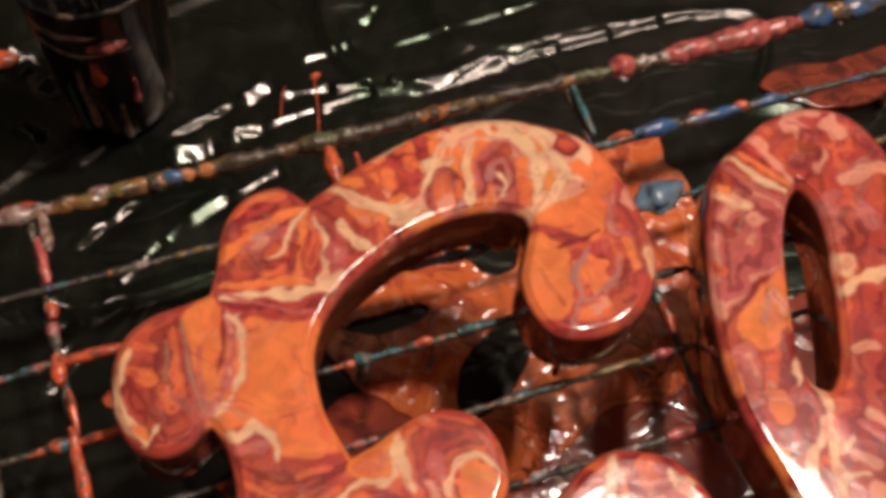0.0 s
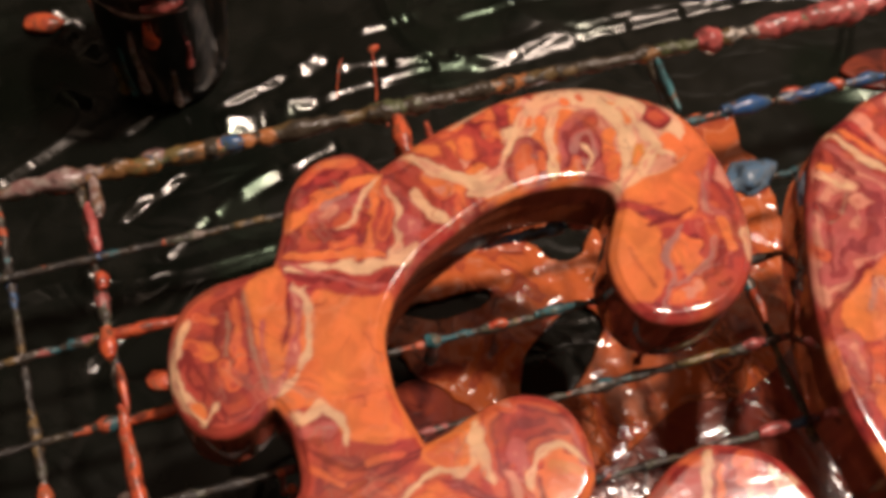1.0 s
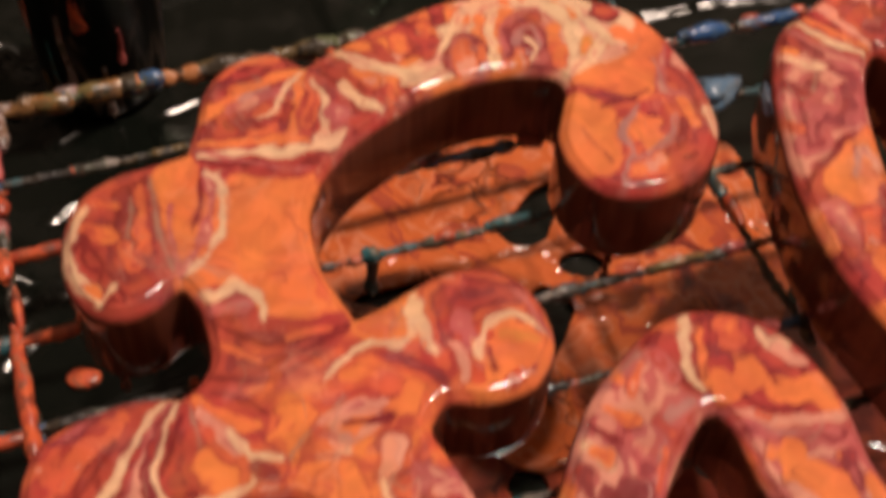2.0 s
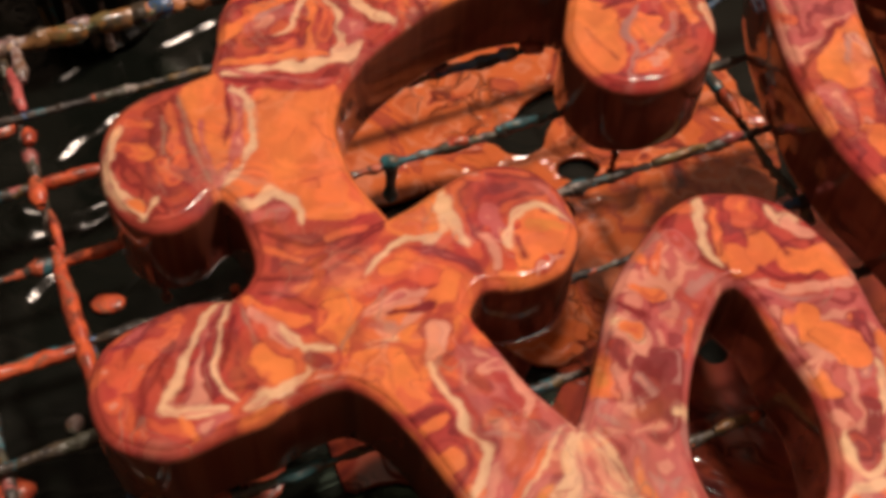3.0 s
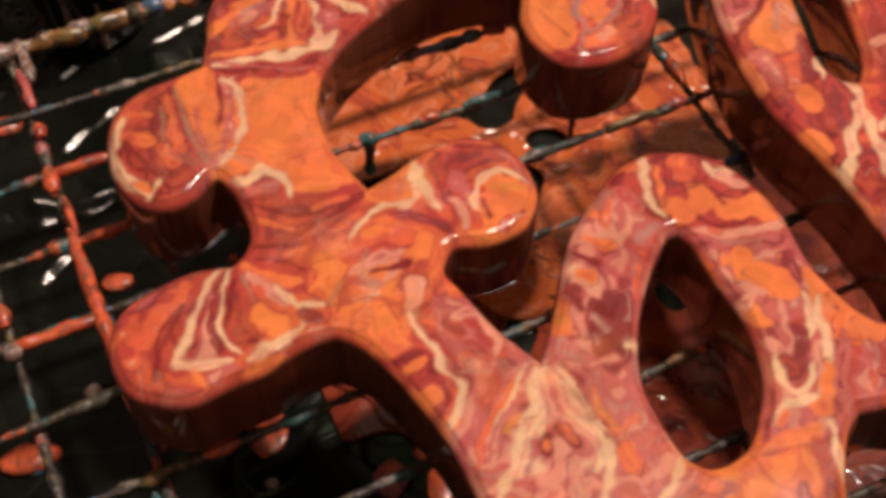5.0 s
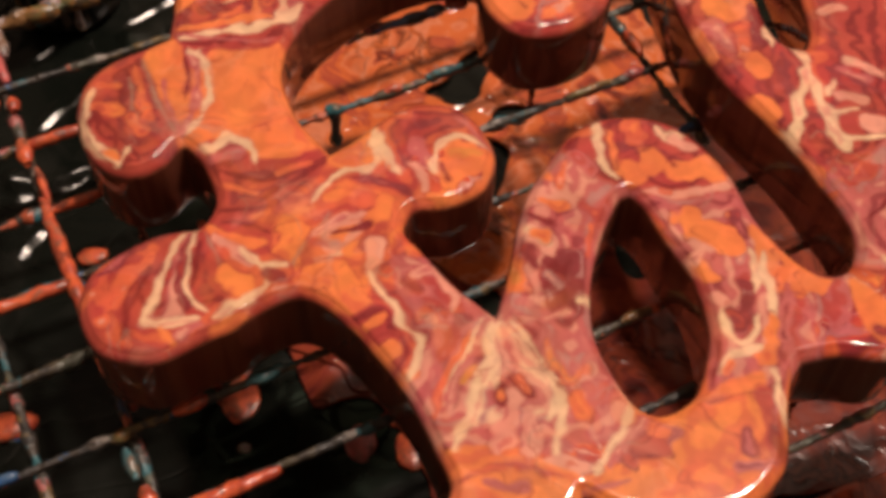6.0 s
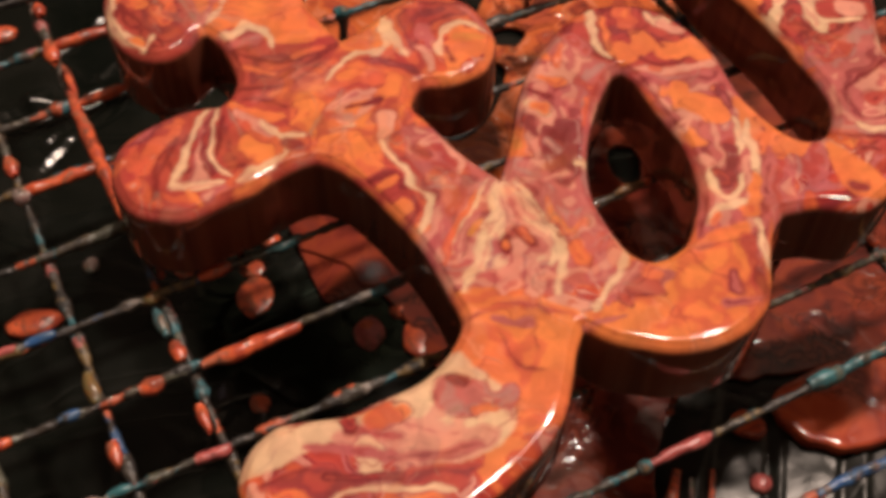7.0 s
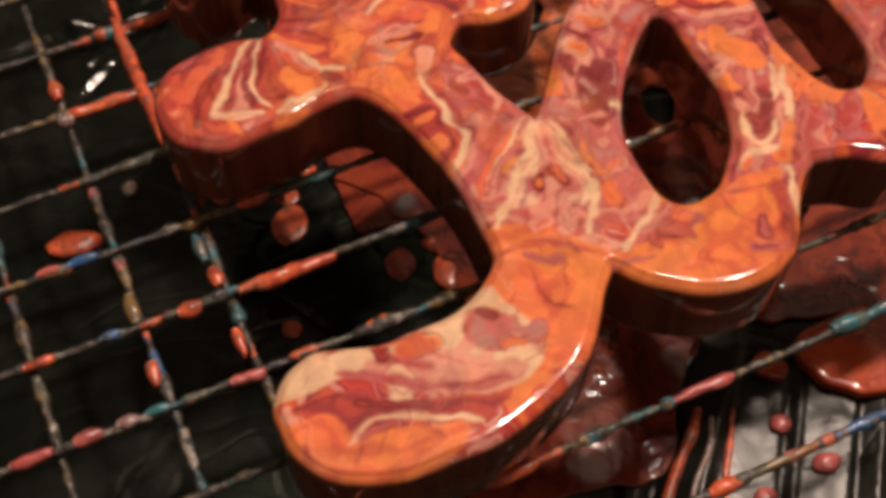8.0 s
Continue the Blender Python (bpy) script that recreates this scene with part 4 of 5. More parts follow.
pour(("W", 0, 0, (101, 93), (109, 83), (102, 51), (97, 59)),
     ("O", 3.7, 3.9, (94, 84), (95, 82)),
     ("O", 3.3, 3.7, (94, 68), (95, 64)),
     ("O", 2.5, 2.9, (96, 57), (99, 51)),
     ("O", 3.9, 4.3, (103, 46), (104, 42)),
     ("R", 4.5, 4.9, (109, 58), (110, 52)),
     ("C", 1.6, 1.8, (104, 95), (110, 85), (105, 69), (100, 45)),
     ("C", 1.3, 2.8, (110, 79), (113, 65), (116, 51)),
     ("C", 0.7, 0.7, (115, 65), (123, 66)),
     ("C", 1.0, 0.7, (117, 56), (128, 56)),
     ("C", 1.0, 1.0, (114, 72), (117, 77)),
     ("S", 2.5, 2.2, (119, 72), (123, 70)),
     ("S", 2.7, 2.4, (124, 61), (129, 61)))
pour(("P", 2.5, 2.5, (134, 72), (136, 65)),
     ("P", 2.0, 1.7, (120, 81), (127, 77)),
     ("S", 1.6, 1.3, (122, 86), (135, 78)),
     ("W", 0.9, 0.9, (116, 82), (134, 72)),
     ("W", 1.0, 1.0, (123, 66), (132, 63)),
     ("W", 2.4, 2.4, (112, 45), (116, 42)))
# foot of the wing
pour(("P", 0, 0, (116, 30), (134, 50), (136, 41), (143, 35), (135, 19), (119, 15)),
     ("S", 3.3, 2.8, (134, 46), (134, 42)),
     ("R", 2.7, 3.1, (117, 39), (121, 44)),
     ("D", 0.8, 0.8, (119, 27), (130, 37), (136, 39)),
     ("R", 1.7, 1.5, (124, 23), (131, 25)),
     ("S", 1.8, 1.8, (122, 18), (130, 20)),
     ("C", 0.9, 1.1, (119, 14), (123, 11), (130, 13), (134, 18)),
     ("D", 0.7, 1.5, (113, 10), (129, 8), (140, 8)),
     ("R", 2.9, 2.5, (120, 5), (136, 4)),
     ("O", 0, 0, (109, 7), (119, -1), (124, -7), (137, 1), (125, -11), (114, -13), (109, -3)))
pour(("P", 4.8, 4.4, (103, 4), (103, -5)),
     ("M", 0.7, 0.7, (100, 4), (99, -7)),
     ("O", 2.9, 3.3, (98, 7), (100, 5)),
     ("W", 1.4, 1.4, (114, -9), (117, -10)),
     ("O", 1.7, 1.5, (143, 29), (139, 17)),
     ("C", 1.4, 1.6, (146, 30), (146, 22), (149, 16)),
     ("C", 1.5, 1.5, (139, 14), (141, 12)),
     ("P", 3.3, 3.3, (142, 9), (146, 7)))
# the fan lobe
pour(("R", 0, 0, (-92, -4), (-92, 9), (-84, 18), (-68, 23), (-53, 17), (-39, 10), (-41, 1), (-48, -2), (-60, -13), (-70, -18), (-82, -17)),
     ("W", 0.8, 2.3, (-67, 22), (-79, 16), (-90, 5)),
     ("E", 1.2, 1.4, (-90, 8), (-88, 10)),
     ("E", 1.3, 3.2, (-77, 13), (-81, 5), (-84, -3)),
     ("E", 1.7, 1.7, (-92, -3), (-90, -1)),
     ("E", 1.6, 1.6, (-87, -9), (-86, -8)),
     ("E", 1.4, 1.4, (-81, -12), (-78, -16)),
     ("D", 1.3, 1.4, (-77, 9), (-80, -4), (-80, -14)),
     ("P", 0.7, 2.8, (-67, 20), (-69, 7), (-70, -6)),
     ("C", 0.8, 1.5, (-68, 21), (-72, 10), (-74, 0), (-76, -8)))
pour(("S", 1.5, 1.9, (-69, 7), (-69, -4), (-67, -9)),
     ("C", 1.6, 1.5, (-76, -8), (-70, -10), (-62, -8)),
     ("O", 1.0, 1.2, (-71, -11), (-68, -15)),
     ("P", 1.6, 1.4, (-66, -13), (-62, -10)),
     ("W", 0.8, 2.4, (-66, 20), (-68, 5), (-65, -4)),
     ("C", 0.6, 0.7, (-66, 20), (-66, 5), (-64, -2), (-60, -6)),
     ("R", 0, 0, (-64, 16), (-58, 7), (-55, 0), (-60, -3), (-64, 1)),
     ("D", 0.8, 0.7, (-64, 16), (-64, 9), (-64, 2)),
     ("D", 0.7, 0.7, (-61, -3), (-56, -2)),
     ("G", 0.5, 0.6, (-63, 19), (-59, 12), (-57, 7)),
     ("O", 2.9, 3.2, (-56, 6), (-51, 2)))
pour(("O", 1.0, 2.0, (-64, 22), (-53, 16), (-46, 16)),
     ("S", 1.0, 2.0, (-60, 18), (-50, 10)),
     ("C", 1.1, 1.5, (-53, 14), (-46, 8), (-46, 2), (-52, -3), (-58, -8)),
     ("C", 1.0, 0.8, (-46, 9), (-41, 10)),
     ("W", 2.1, 1.7, (-45, 6), (-42, 6)),
     ("O", 2.1, 1.8, (-56, -11), (-51, -6)),
     ("E", 1.5, 1.5, (-44, 1), (-40, 3)))


# the layers that a pour draws out along its edges, and the skin round it
NESTED = {"O": "OOOOEOOO", "E": "EOERESOE", "R": "RRWRERRD", "D": "DWRD", "W": "WDRWPM", "P": "PWPSPRPMPS", "S": "SSCSPS", "C": "CCCS", "M": "MPGSM", "G": "GMTG", "OC": "YOY", "EO": "E"}
SKIN = {"O": "D", "E": "D", "R": "D", "D": "R", "W": "R", "P": "W", "S": "W", "C": "M", "M": "R", "G": "W", "OC": "E", "EO": "E"}


def drift(places, scale, seed):
    return np.array([noise.noise((x * scale, y * scale, seed)) for x, y in places])


def pigment_at(places):
    """The poured colour and its cover at places of the board (an array of x, y in millimetres), with wavering edges and layers nested within each pour."""
    wave = np.array([[*(1.5 * noise.noise_vector((x * 0.11, y * 0.11, 1.0)) + 0.50 * noise.noise_vector((x * 0.33, y * 0.33, 5.0)) + 0.22 * noise.noise_vector((x * 0.9, y * 0.9, 9.0)))[:2]] for x, y in places])
    at = places + wave
    curl = 1.9 * drift(at, 0.085, 3.0) + 0.9 * drift(at, 0.25, 7.0)
    fray = drift(places, 0.22, 11.0)
    rgb, cover = np.zeros((len(at), 3)), np.zeros(len(at))
    tones = {**{key: np.array(c) for key, c in PIGMENTS.items()}, "T": np.array(TAUPE), "Y": np.array(GOLD)}

    def lay(pick, colour, s):
        s = np.clip(s, 0, 1)
        s = (s * s * (3 - 2 * s))[:, None]
        rgb[pick] = rgb[pick] * (1 - s) + colour * s
        cover[pick] = cover[pick] * (1 - s[:, 0]) + s[:, 0]

    for order, (pigment, w1, w2, *spots) in enumerate(POURS):
        line = np.array([v[:] for v in spline(spots, closed=not w1, fine=5)])
        reach = 1.4 * max(w1, w2) + 2.0
        pick = np.nonzero(((at > line.min(0) - reach) & (at < line.max(0) + reach)).all(1))[0]
        if not len(pick):
            continue
        q = at[pick]
        ends = np.roll(line, -1, 0) if not w1 else line[1:]
        best, inside = np.full(len(q), 1e9), np.zeros(len(q), bool)
        for i, (a, b) in enumerate(zip(line, ends)):
            way = b - a
            s = np.clip(((q - a) @ way) / max(way @ way, 1e-9), 0, 1)
            share = (i + s) / len(ends)
            tip = np.clip(0.45 + 4 * np.minimum(share, 1 - share), 0, 1) if len(spots) > 2 else 1.0
            d = np.hypot(*(q - a - s[:, None] * way).T) - ((w1 + (w2 - w1) * share) * tip * (1.0 + 0.8 * fray[pick]) if w1 else 0)
            best = np.minimum(best, d)
            if not w1 and a[1] != b[1]:
                crossed = (a[1] > q[:, 1]) != (b[1] > q[:, 1])
                inside ^= crossed & (q[:, 0] < a[0] + way[0] * (q[:, 1] - a[1]) / way[1])
        best = np.where(inside, -best, best) - w2 if not w1 else best
        # a thin skin of another pigment outside the edge
        lay(pick, tones[SKIN[pigment]], np.where(best > -0.3, 0.75 - np.abs(best - 0.35) / 0.75, 0) * np.clip(0.6 + 1.6 * fray[pick], 0, 1) * (min(1.0, 0.45 + 0.2 * w1) if w1 else 0))
        # within, layer after layer
        layers = NESTED[pigment]
        depth = np.maximum(-best, 0) * 0.36 + curl[pick] + 0.37 * order
        depth = np.where(-best < 0.9, 0.0 * depth, depth)
        index = np.floor(depth).astype(int)
        part_way = np.clip((depth - index - 0.74) / 0.26, 0, 1)[:, None]
        table = np.array([tones[c] for c in layers])
        inner = table[index % len(layers)] * (1 - part_way) + table[(index + 1) % len(layers)] * part_way
        into = np.clip((-best - 0.6) / 0.7, 0, 1)[:, None] * 0.85
        lay(pick, tones[pigment] * (1 - into) + inner * into, (0.5 - best / (1.4 if not w1 else 1.0)) * np.clip(0.93 + 0.5 * curl[pick] if w1 else 1.0, 0.72, 1) * (0.78 if pigment in "MG" else 0.7 if pigment == "D" and 0 < max(w1, w2) < 0.8 and w1 else 1.0))
    return np.column_stack((rgb / np.maximum(cover, 1e-6)[:, None], cover))


def lay_pigment(me):
    places = np.array([v.co[:2] for v in me.vertices]) * 1000
    layer = me.attributes.new("pigment", "FLOAT_COLOR", "POINT")
    layer.data.foreach_set("color", pigment_at(places).astype(np.float32).ravel())


def paint_coat(rings, soft):
    """The poured coat on the board's face: a fine sheet that follows the rounded edge and sinks into it near the rim."""
    step = 0.00045
    a = np.concatenate([r for r in rings])
    b = np.concatenate([np.roll(r, -1, 0) for r in rings])
    xs = np.arange(a[:, 0].min(), a[:, 0].max(), step)
    ids, verts, faces = {}, [], []
    for j, y in enumerate(np.arange(a[:, 1].min() + step / 2, a[:, 1].max(), step)):
        crossing = (a[:, 1] > y) != (b[:, 1] > y)
        p, q = a[crossing], b[crossing]
        cuts = np.sort(p[:, 0] + (q[:, 0] - p[:, 0]) * (y - p[:, 1]) / (q[:, 1] - p[:, 1]))
        row = np.nonzero(np.searchsorted(cuts, xs) % 2 == 1)[0]
        close = (np.minimum(a[:, 1], b[:, 1]) < y + 0.006) & (np.maximum(a[:, 1], b[:, 1]) > y - 0.006)
        p, way = a[close], (b - a)[close]
        g = np.stack((xs[row], np.full(len(row), y)), 1)[:, None]
        s = np.clip(((g - p) * way).sum(2) / np.maximum((way * way).sum(1), 1e-12), 0, 1)
        far = np.hypot(*np.moveaxis(g - p - s[..., None] * way, 2, 0)).min(1)
        bow = soft - np.minimum(far, soft)
        lift = np.clip((far - 0.0011) / 0.002, 0, 1)
        z = TOP - soft + np.sqrt(soft * soft - bow * bow) + 0.0008 * lift * lift * (3 - 2 * lift) - 0.0004
        for i, d, h in zip(row, far, z):
            if d > 0.0007:
                ids[i, j] = len(verts)
                verts.append((xs[i], y, h))
    for (i, j), v in ids.items():
        if (i + 1, j) in ids and (i, j + 1) in ids and (i + 1, j + 1) in ids:
            faces.append((v, ids[i + 1, j], ids[i + 1, j + 1], ids[i, j + 1]))
    me = bpy.data.meshes.new("paint_coat")
    me.from_pydata(verts, [], faces)
    me.materials.append(PAINT)
    me.polygons.foreach_set("use_smooth", [True] * len(me.polygons))
    lay_pigment(me)
    return new("paint_coat", me)


def cutout():
    """The fretted wooden shape: thick board with softly rounded edges under a full coat of poured paint."""
    soft, rings = 0.0036, []
    data = bpy.data.curves.new("cutout", "CURVE")
    data.dimensions, data.fill_mode = "2D", "BOTH"
    data.extrude, data.bevel_depth, data.bevel_resolution, data.offset = (TOP - UNDER) / 2 - soft, soft, 4, -soft
    for ring in (OUTLINE_ARC + OUTLINE_BAY + OUTLINE_KNOB + OUTLINE_LOOP + OUTLINE_WING + OUTLINE_TAIL + OUTLINE_FAN + OUTLINE_LOBES, EYE_LOOP, EYE_WING):
        line = spline(ring, fine=4)
        rings.append(np.array([v[:] for v in line]) / 1000)
        s = data.splines.new("POLY")
        s.points.add(len(line) - 1)
        for point, v in zip(s.points, line):
            point.co = (v.x / 1000, v.y / 1000, 0, 1)
        s.use_cyclic_u = True
    rough = bpy.data.objects.new("cutout_form", data)
    scene.collection.objects.link(rough)
    me = bpy.data.meshes.new_from_object(rough.evaluated_get(bpy.context.evaluated_depsgraph_get()))
    bpy.data.objects.remove(rough)
    bm = bmesh.new()
    bm.from_mesh(me)
    bmesh.ops.remove_doubles(bm, verts=bm.verts, dist=1e-5)
    for v in bm.verts:
        v.co.z += (TOP + UNDER) / 2
    bm.normal_update()
    for f in bm.faces:
        f.smooth = abs(f.normal.z) < 0.999
    thing = tagged(new("painted_cutout"), "thick curly wooden cutout under glossy marbled orange and crimson paint", "wooden cutout")
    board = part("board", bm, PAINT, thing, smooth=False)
    lay_pigment(board.data)
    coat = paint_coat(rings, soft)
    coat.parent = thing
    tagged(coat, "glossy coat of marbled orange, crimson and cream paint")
    return thing


painted = cutout()


def drip(x, y, long, thick, lean=(0.0, 0.0)):
    """A string of paint that hangs from the cutout's lower edge."""
    bm = bmesh.new()
    start = Vector((x / 1000, y / 1000, UNDER + 0.004))
    line = [start + Vector((lean[0] * (i / 9) ** 2 + 0.0002 * math.sin(2 * i), lean[1] * (i / 9) ** 2, -long * i / 9)) for i in range(10)]
    tube(bm, line, lambda s: thick * (1.3 - 0.9 * s + 0.75 * ridge(s - 0.92, 0.10)), 8)
    part("paint_drip", bm, ORANGE_DROP, painted, "string of orange paint under the edge")


for place in ((-70, 40, 0.022, 0.0010), (-66, 36, 0.014, 0.0012), (12, 0, 0.020, 0.0014), (4, 8, 0.012, 0.0010), (-48, -92, 0.016, 0.0014), (-30, -114, 0.012, 0.0012), (10, -98, 0.018, 0.0012),
              (40, -56, 0.020, 0.0013), (62, -60, 0.014, 0.0011), (98, -14, 0.016, 0.0013), (-60, -12, 0.014, 0.0012), (-84, -15, 0.012, 0.0011), (-90, 44, 0.014, 0.0012), (30, 99, 0.016, 0.0013)):
    drip(*place)


# ---------------------------------------------------------------- wire rack
rack = tagged(new("wire_rack"), "metal cooling rack with wires crusted in old multicoloured paint", "wire rack")
LONG = [0.1505 - 0.0272 * i for i in range(15)]
CROSS = [-0.200, -0.1715, -0.1425, -0.1108, -0.0850, 0.2700]


def crusted(seed, base, swell):
    return lambda s: base * (0.86 + swell * max(0.0, noise.noise((s * 38, seed * 5.7, 0.0))) + 0.42 * noise.noise((s * 110, seed * 2.3, 1.0)) + 0.28 * noise.noise((s * 260, seed * 4.1, 2.0)))


def wire(name, a, b, seed, base, swell, material, label="", count=400, sag=0.0009, sides=8):
    bm = bmesh.new()
    line = []
    for i in range(count + 1):
        s = i / count
        p = a.lerp(b, s)
        line.append(p + Vector((sag * noise.noise((s * 9, seed, 0)), sag * noise.noise((s * 9, seed, 5)), sag * noise.noise((s * 7, seed, 9)))))
    tube(bm, line, crusted(seed, base, swell), sides)
    for v in bm.verts:
        v.co += 0.30 * base * noise.noise_vector(v.co * 330 + Vector((seed, 0, 0)))
    return part(name, bm, material, rack, label)


for i, n in enumerate(LONG):
    wire("long_wire", rack_point(-0.215, n, -0.001), rack_point(0.285, n, -0.001), i + 1, 0.0014, 1.2, WIRE)
for i, u in enumerate(CROSS):
    wire("cross_wire", rack_point(u, -0.236, -0.0035), rack_point(u, 0.180, -0.0035), i + 31, 0.0014, 1.3, WIRE, count=340)
for i, (a, b) in enumerate(((0.035, 0.180), (-0.100, -0.055))):
    wire("cross_tie", rack_point(0.1125, a, -0.0035), rack_point(0.1125, b, -0.0035), i + 51, 0.00125, 1.2, WIRE, count=110)
wire("rail", rack_point(-0.22, 0.180, -0.001), rack_point(0.29, 0.180, -0.001), 71, 0.0029, 0.75, RAIL, "thick back rail under layers of brown paint", 320, sides=12)
wire("rail", rack_point(-0.22, -0.236, -0.001), rack_point(0.29, -0.236, -0.001), 72, 0.0028, 0.4, RAIL, "thick front rail under layers of brown paint", 320, sides=10)
for u, n in ((-0.215, 0.180), (0.285, 0.180), (-0.215, -0.236), (0.285, -0.236)):
    bm = bmesh.new()
    foot = rack_point(u, n, 0)
    tube(bm, [(foot.x, foot.y, -0.002), (foot.x, foot.y, bag_height(foot.x, foot.y) - 0.001)], 0.0028, 10)
    part("leg", bm, RAIL, rack)


# ---------------------------------------------------------------- paint on the wires
def blob(u, n, length, thick, material, label="", across=False, z=0.0, drop=0.0, seed=None):
    """A run of paint round a wire, or, with drop, a drip hanging from it."""
    bm = bmesh.new()
    seed = seed if seed is not None else 17 * u + 31 * n
    thick *= 0.86
    a, b = (rack_point(u, n - length / 2, z), rack_point(u, n + length / 2, z)) if across else (rack_point(u - length / 2, n, z), rack_point(u + length / 2, n, z))
    count = max(8, int(length / 0.0012))
    swell = lambda s: thick * (0.30 + 0.70 * math.sin(math.pi * min(max(s, 0.02), 0.98)) ** 0.4) * (1 + 0.30 * noise.noise((s * length * 150, seed * 9, 0.0)))
    tube(bm, [a.lerp(b, i / count) + Vector((0, 0, -0.15 * thick)) for i in range(count + 1)], swell, 10)
    if drop:
        c = a.lerp(b, 0.5)
        tube(bm, [c + Vector((0, 0, -drop * i / 8)) for i in range(9)], lambda s: thick * (0.75 - 0.25 * s + 0.35 * ridge(s - 0.9, 0.15)), 8)
    for v in bm.verts:
        v.co += 0.32 * thick * noise.noise_vector(v.co * 150 + Vector((seed, 0, 0))) + 0.18 * thick * noise.noise_vector(v.co * 480)
    return part("paint_blob", bm, material, rack, label)


# orange coat along the wires beside the cutout
blob(-0.0675, -0.0137, 0.030, 0.0026, ORANGE_DROP, "lumpy orange paint run")
blob(-0.097, -0.0137, 0.007, 0.0027, ORANGE_DROP)
blob(-0.0868, -0.0065, 0.007, 0.0026, ORANGE_DROP, across=True)
blob(-0.068, 0.0145, 0.010, 0.0022, ORANGE_DROP)
blob(-0.0855, 0.070, 0.062, 0.0026, ORANGE_DROP, "long orange paint run", across=True)
blob(-0.099, 0.0675, 0.028, 0.0023, ORANGE_DROP)
blob(-0.074, 0.1232, 0.026, 0.0024, ORANGE_DROP, "orange strand between cutout and wire")
blob(-0.0855, 0.1215, 0.010, 0.0030, ORANGE_DROP, across=True)
blob(-0.0755, 0.0955, 0.018, 0.0020, ORANGE_DROP)
blob(-0.0838, 0.1060, 0.016, 0.0015, ORANGE_DROP, across=True)
blob(-0.0832, 0.1610, 0.018, 0.0022, PINK_DROP, across=True)
blob(-0.0838, 0.1420, 0.006, 0.0025, ORANGE_DROP, across=True)
blob(-0.1108, 0.0790, 0.008, 0.0022, ORANGE_DROP, across=True)
blob(-0.1108, 0.0665, 0.005, 0.0028, WHITE_DROP, "pale paint bead")
blob(-0.134, -0.0399, 0.008, 0.0022, PINK_DROP)
blob(-0.149, -0.0399, 0.012, 0.0020, PINK_DROP)
blob(-0.123, -0.0399, 0.006, 0.0024, WHITE_DROP)
blob(-0.1145, -0.0399, 0.007, 0.0020, TEAL_DROP)
blob(-0.120, -0.0127, 0.006, 0.0018, BLUE_DROP)
blob(-0.140, -0.0130, 0.009, 0.0021, ORANGE_DROP)
blob(-0.0875, 0.0135, 0.006, 0.0023, OCHRE_DROP)
blob(-0.0880, 0.0045, 0.010, 0.0020, TEAL_DROP, across=True)
blob(-0.1120, -0.0070, 0.010, 0.0023, OCHRE_DROP, "yellow-green paint crust", across=True)
blob(-0.1125, -0.0290, 0.008, 0.0022, ORANGE_DROP, across=True)
blob(-0.0875, -0.0295, 0.009, 0.0020, ORANGE_DROP, across=True)
blob(-0.0890, -0.0405, 0.010, 0.0026, PINK_DROP)
blob(-0.120, 0.0145, 0.009, 0.0021, BLUE_DROP)
blob(-0.130, 0.0145, 0.007, 0.0017, PINK_DROP)
blob(-0.046, 0.0145, 0.012, 0.0024, TEAL_DROP, "thick teal paint crust")
blob(-0.036, -0.0955, 0.016, 0.0024, ORANGE_DROP)
blob(0.023, -0.0945, 0.020, 0.0021, PINK_DROP)
blob(0.012, -0.0945, 0.004, 0.0023, TEAL_DROP)
blob(0.072, -0.0940, 0.012, 0.0030, TEAL_DROP, "thick blue-green paint crust")
blob(0.092, -0.0940, 0.030, 0.0023, TEAL_DROP)
blob(0.060, -0.1215, 0.024, 0.0021, BLUE_DROP)
blob(0.014, -0.1215, 0.010, 0.0024, ORANGE_DROP)
blob(0.033, -0.1215, 0.018, 0.0015, OCHRE_DROP)
blob(0.150, -0.0671, 0.060, 0.0018, ORANGE_DROP)
blob(0.1125, -0.0590, 0.010, 0.0024, ORANGE_DROP, across=True)
blob(0.1120, -0.0780, 0.022, 0.0015, OCHRE_DROP, across=True)
# the wire that shows in the bay of the arc, and its hanging drip
blob(0.045, 0.1233, 0.022, 0.0020, BLUE_DROP)
blob(0.0575, 0.1233, 0.007, 0.0026, BLUE_DROP)
blob(0.036, 0.1240, 0.008, 0.0021, PINK_DROP)
blob(0.0090, 0.0961, 0.005, 0.0030, TEAL_DROP, "teal drip hanging from a wire", drop=0.017)
blob(0.050, 0.0961, 0.016, 0.0019, TEAL_DROP)
blob(0.030, 0.0961, 0.006, 0.0019, ORANGE_DROP)
blob(0.105, 0.0689, 0.008, 0.0021, PINK_DROP)
blob(0.088, 0.0689, 0.018, 0.0017, OCHRE_DROP)
blob(0.054, 0.0689, 0.006, 0.0021, PINK_DROP)
blob(0.0660, 0.1233, 0.007, 0.0034, ORANGE_DROP, "glossy orange bead on a wire")
blob(0.100, 0.0417, 0.010, 0.0024, PINK_DROP)
blob(0.1115, 0.0900, 0.008, 0.0024, TEAL_DROP, across=True)
blob(0.1120, 0.0810, 0.012, 0.0018, ORANGE_DROP, across=True)
blob(0.0580, -0.0127, 0.012, 0.0016, OCHRE_DROP)
blob(0.0635, -0.0127, 0.004, 0.0018, ORANGE_DROP)
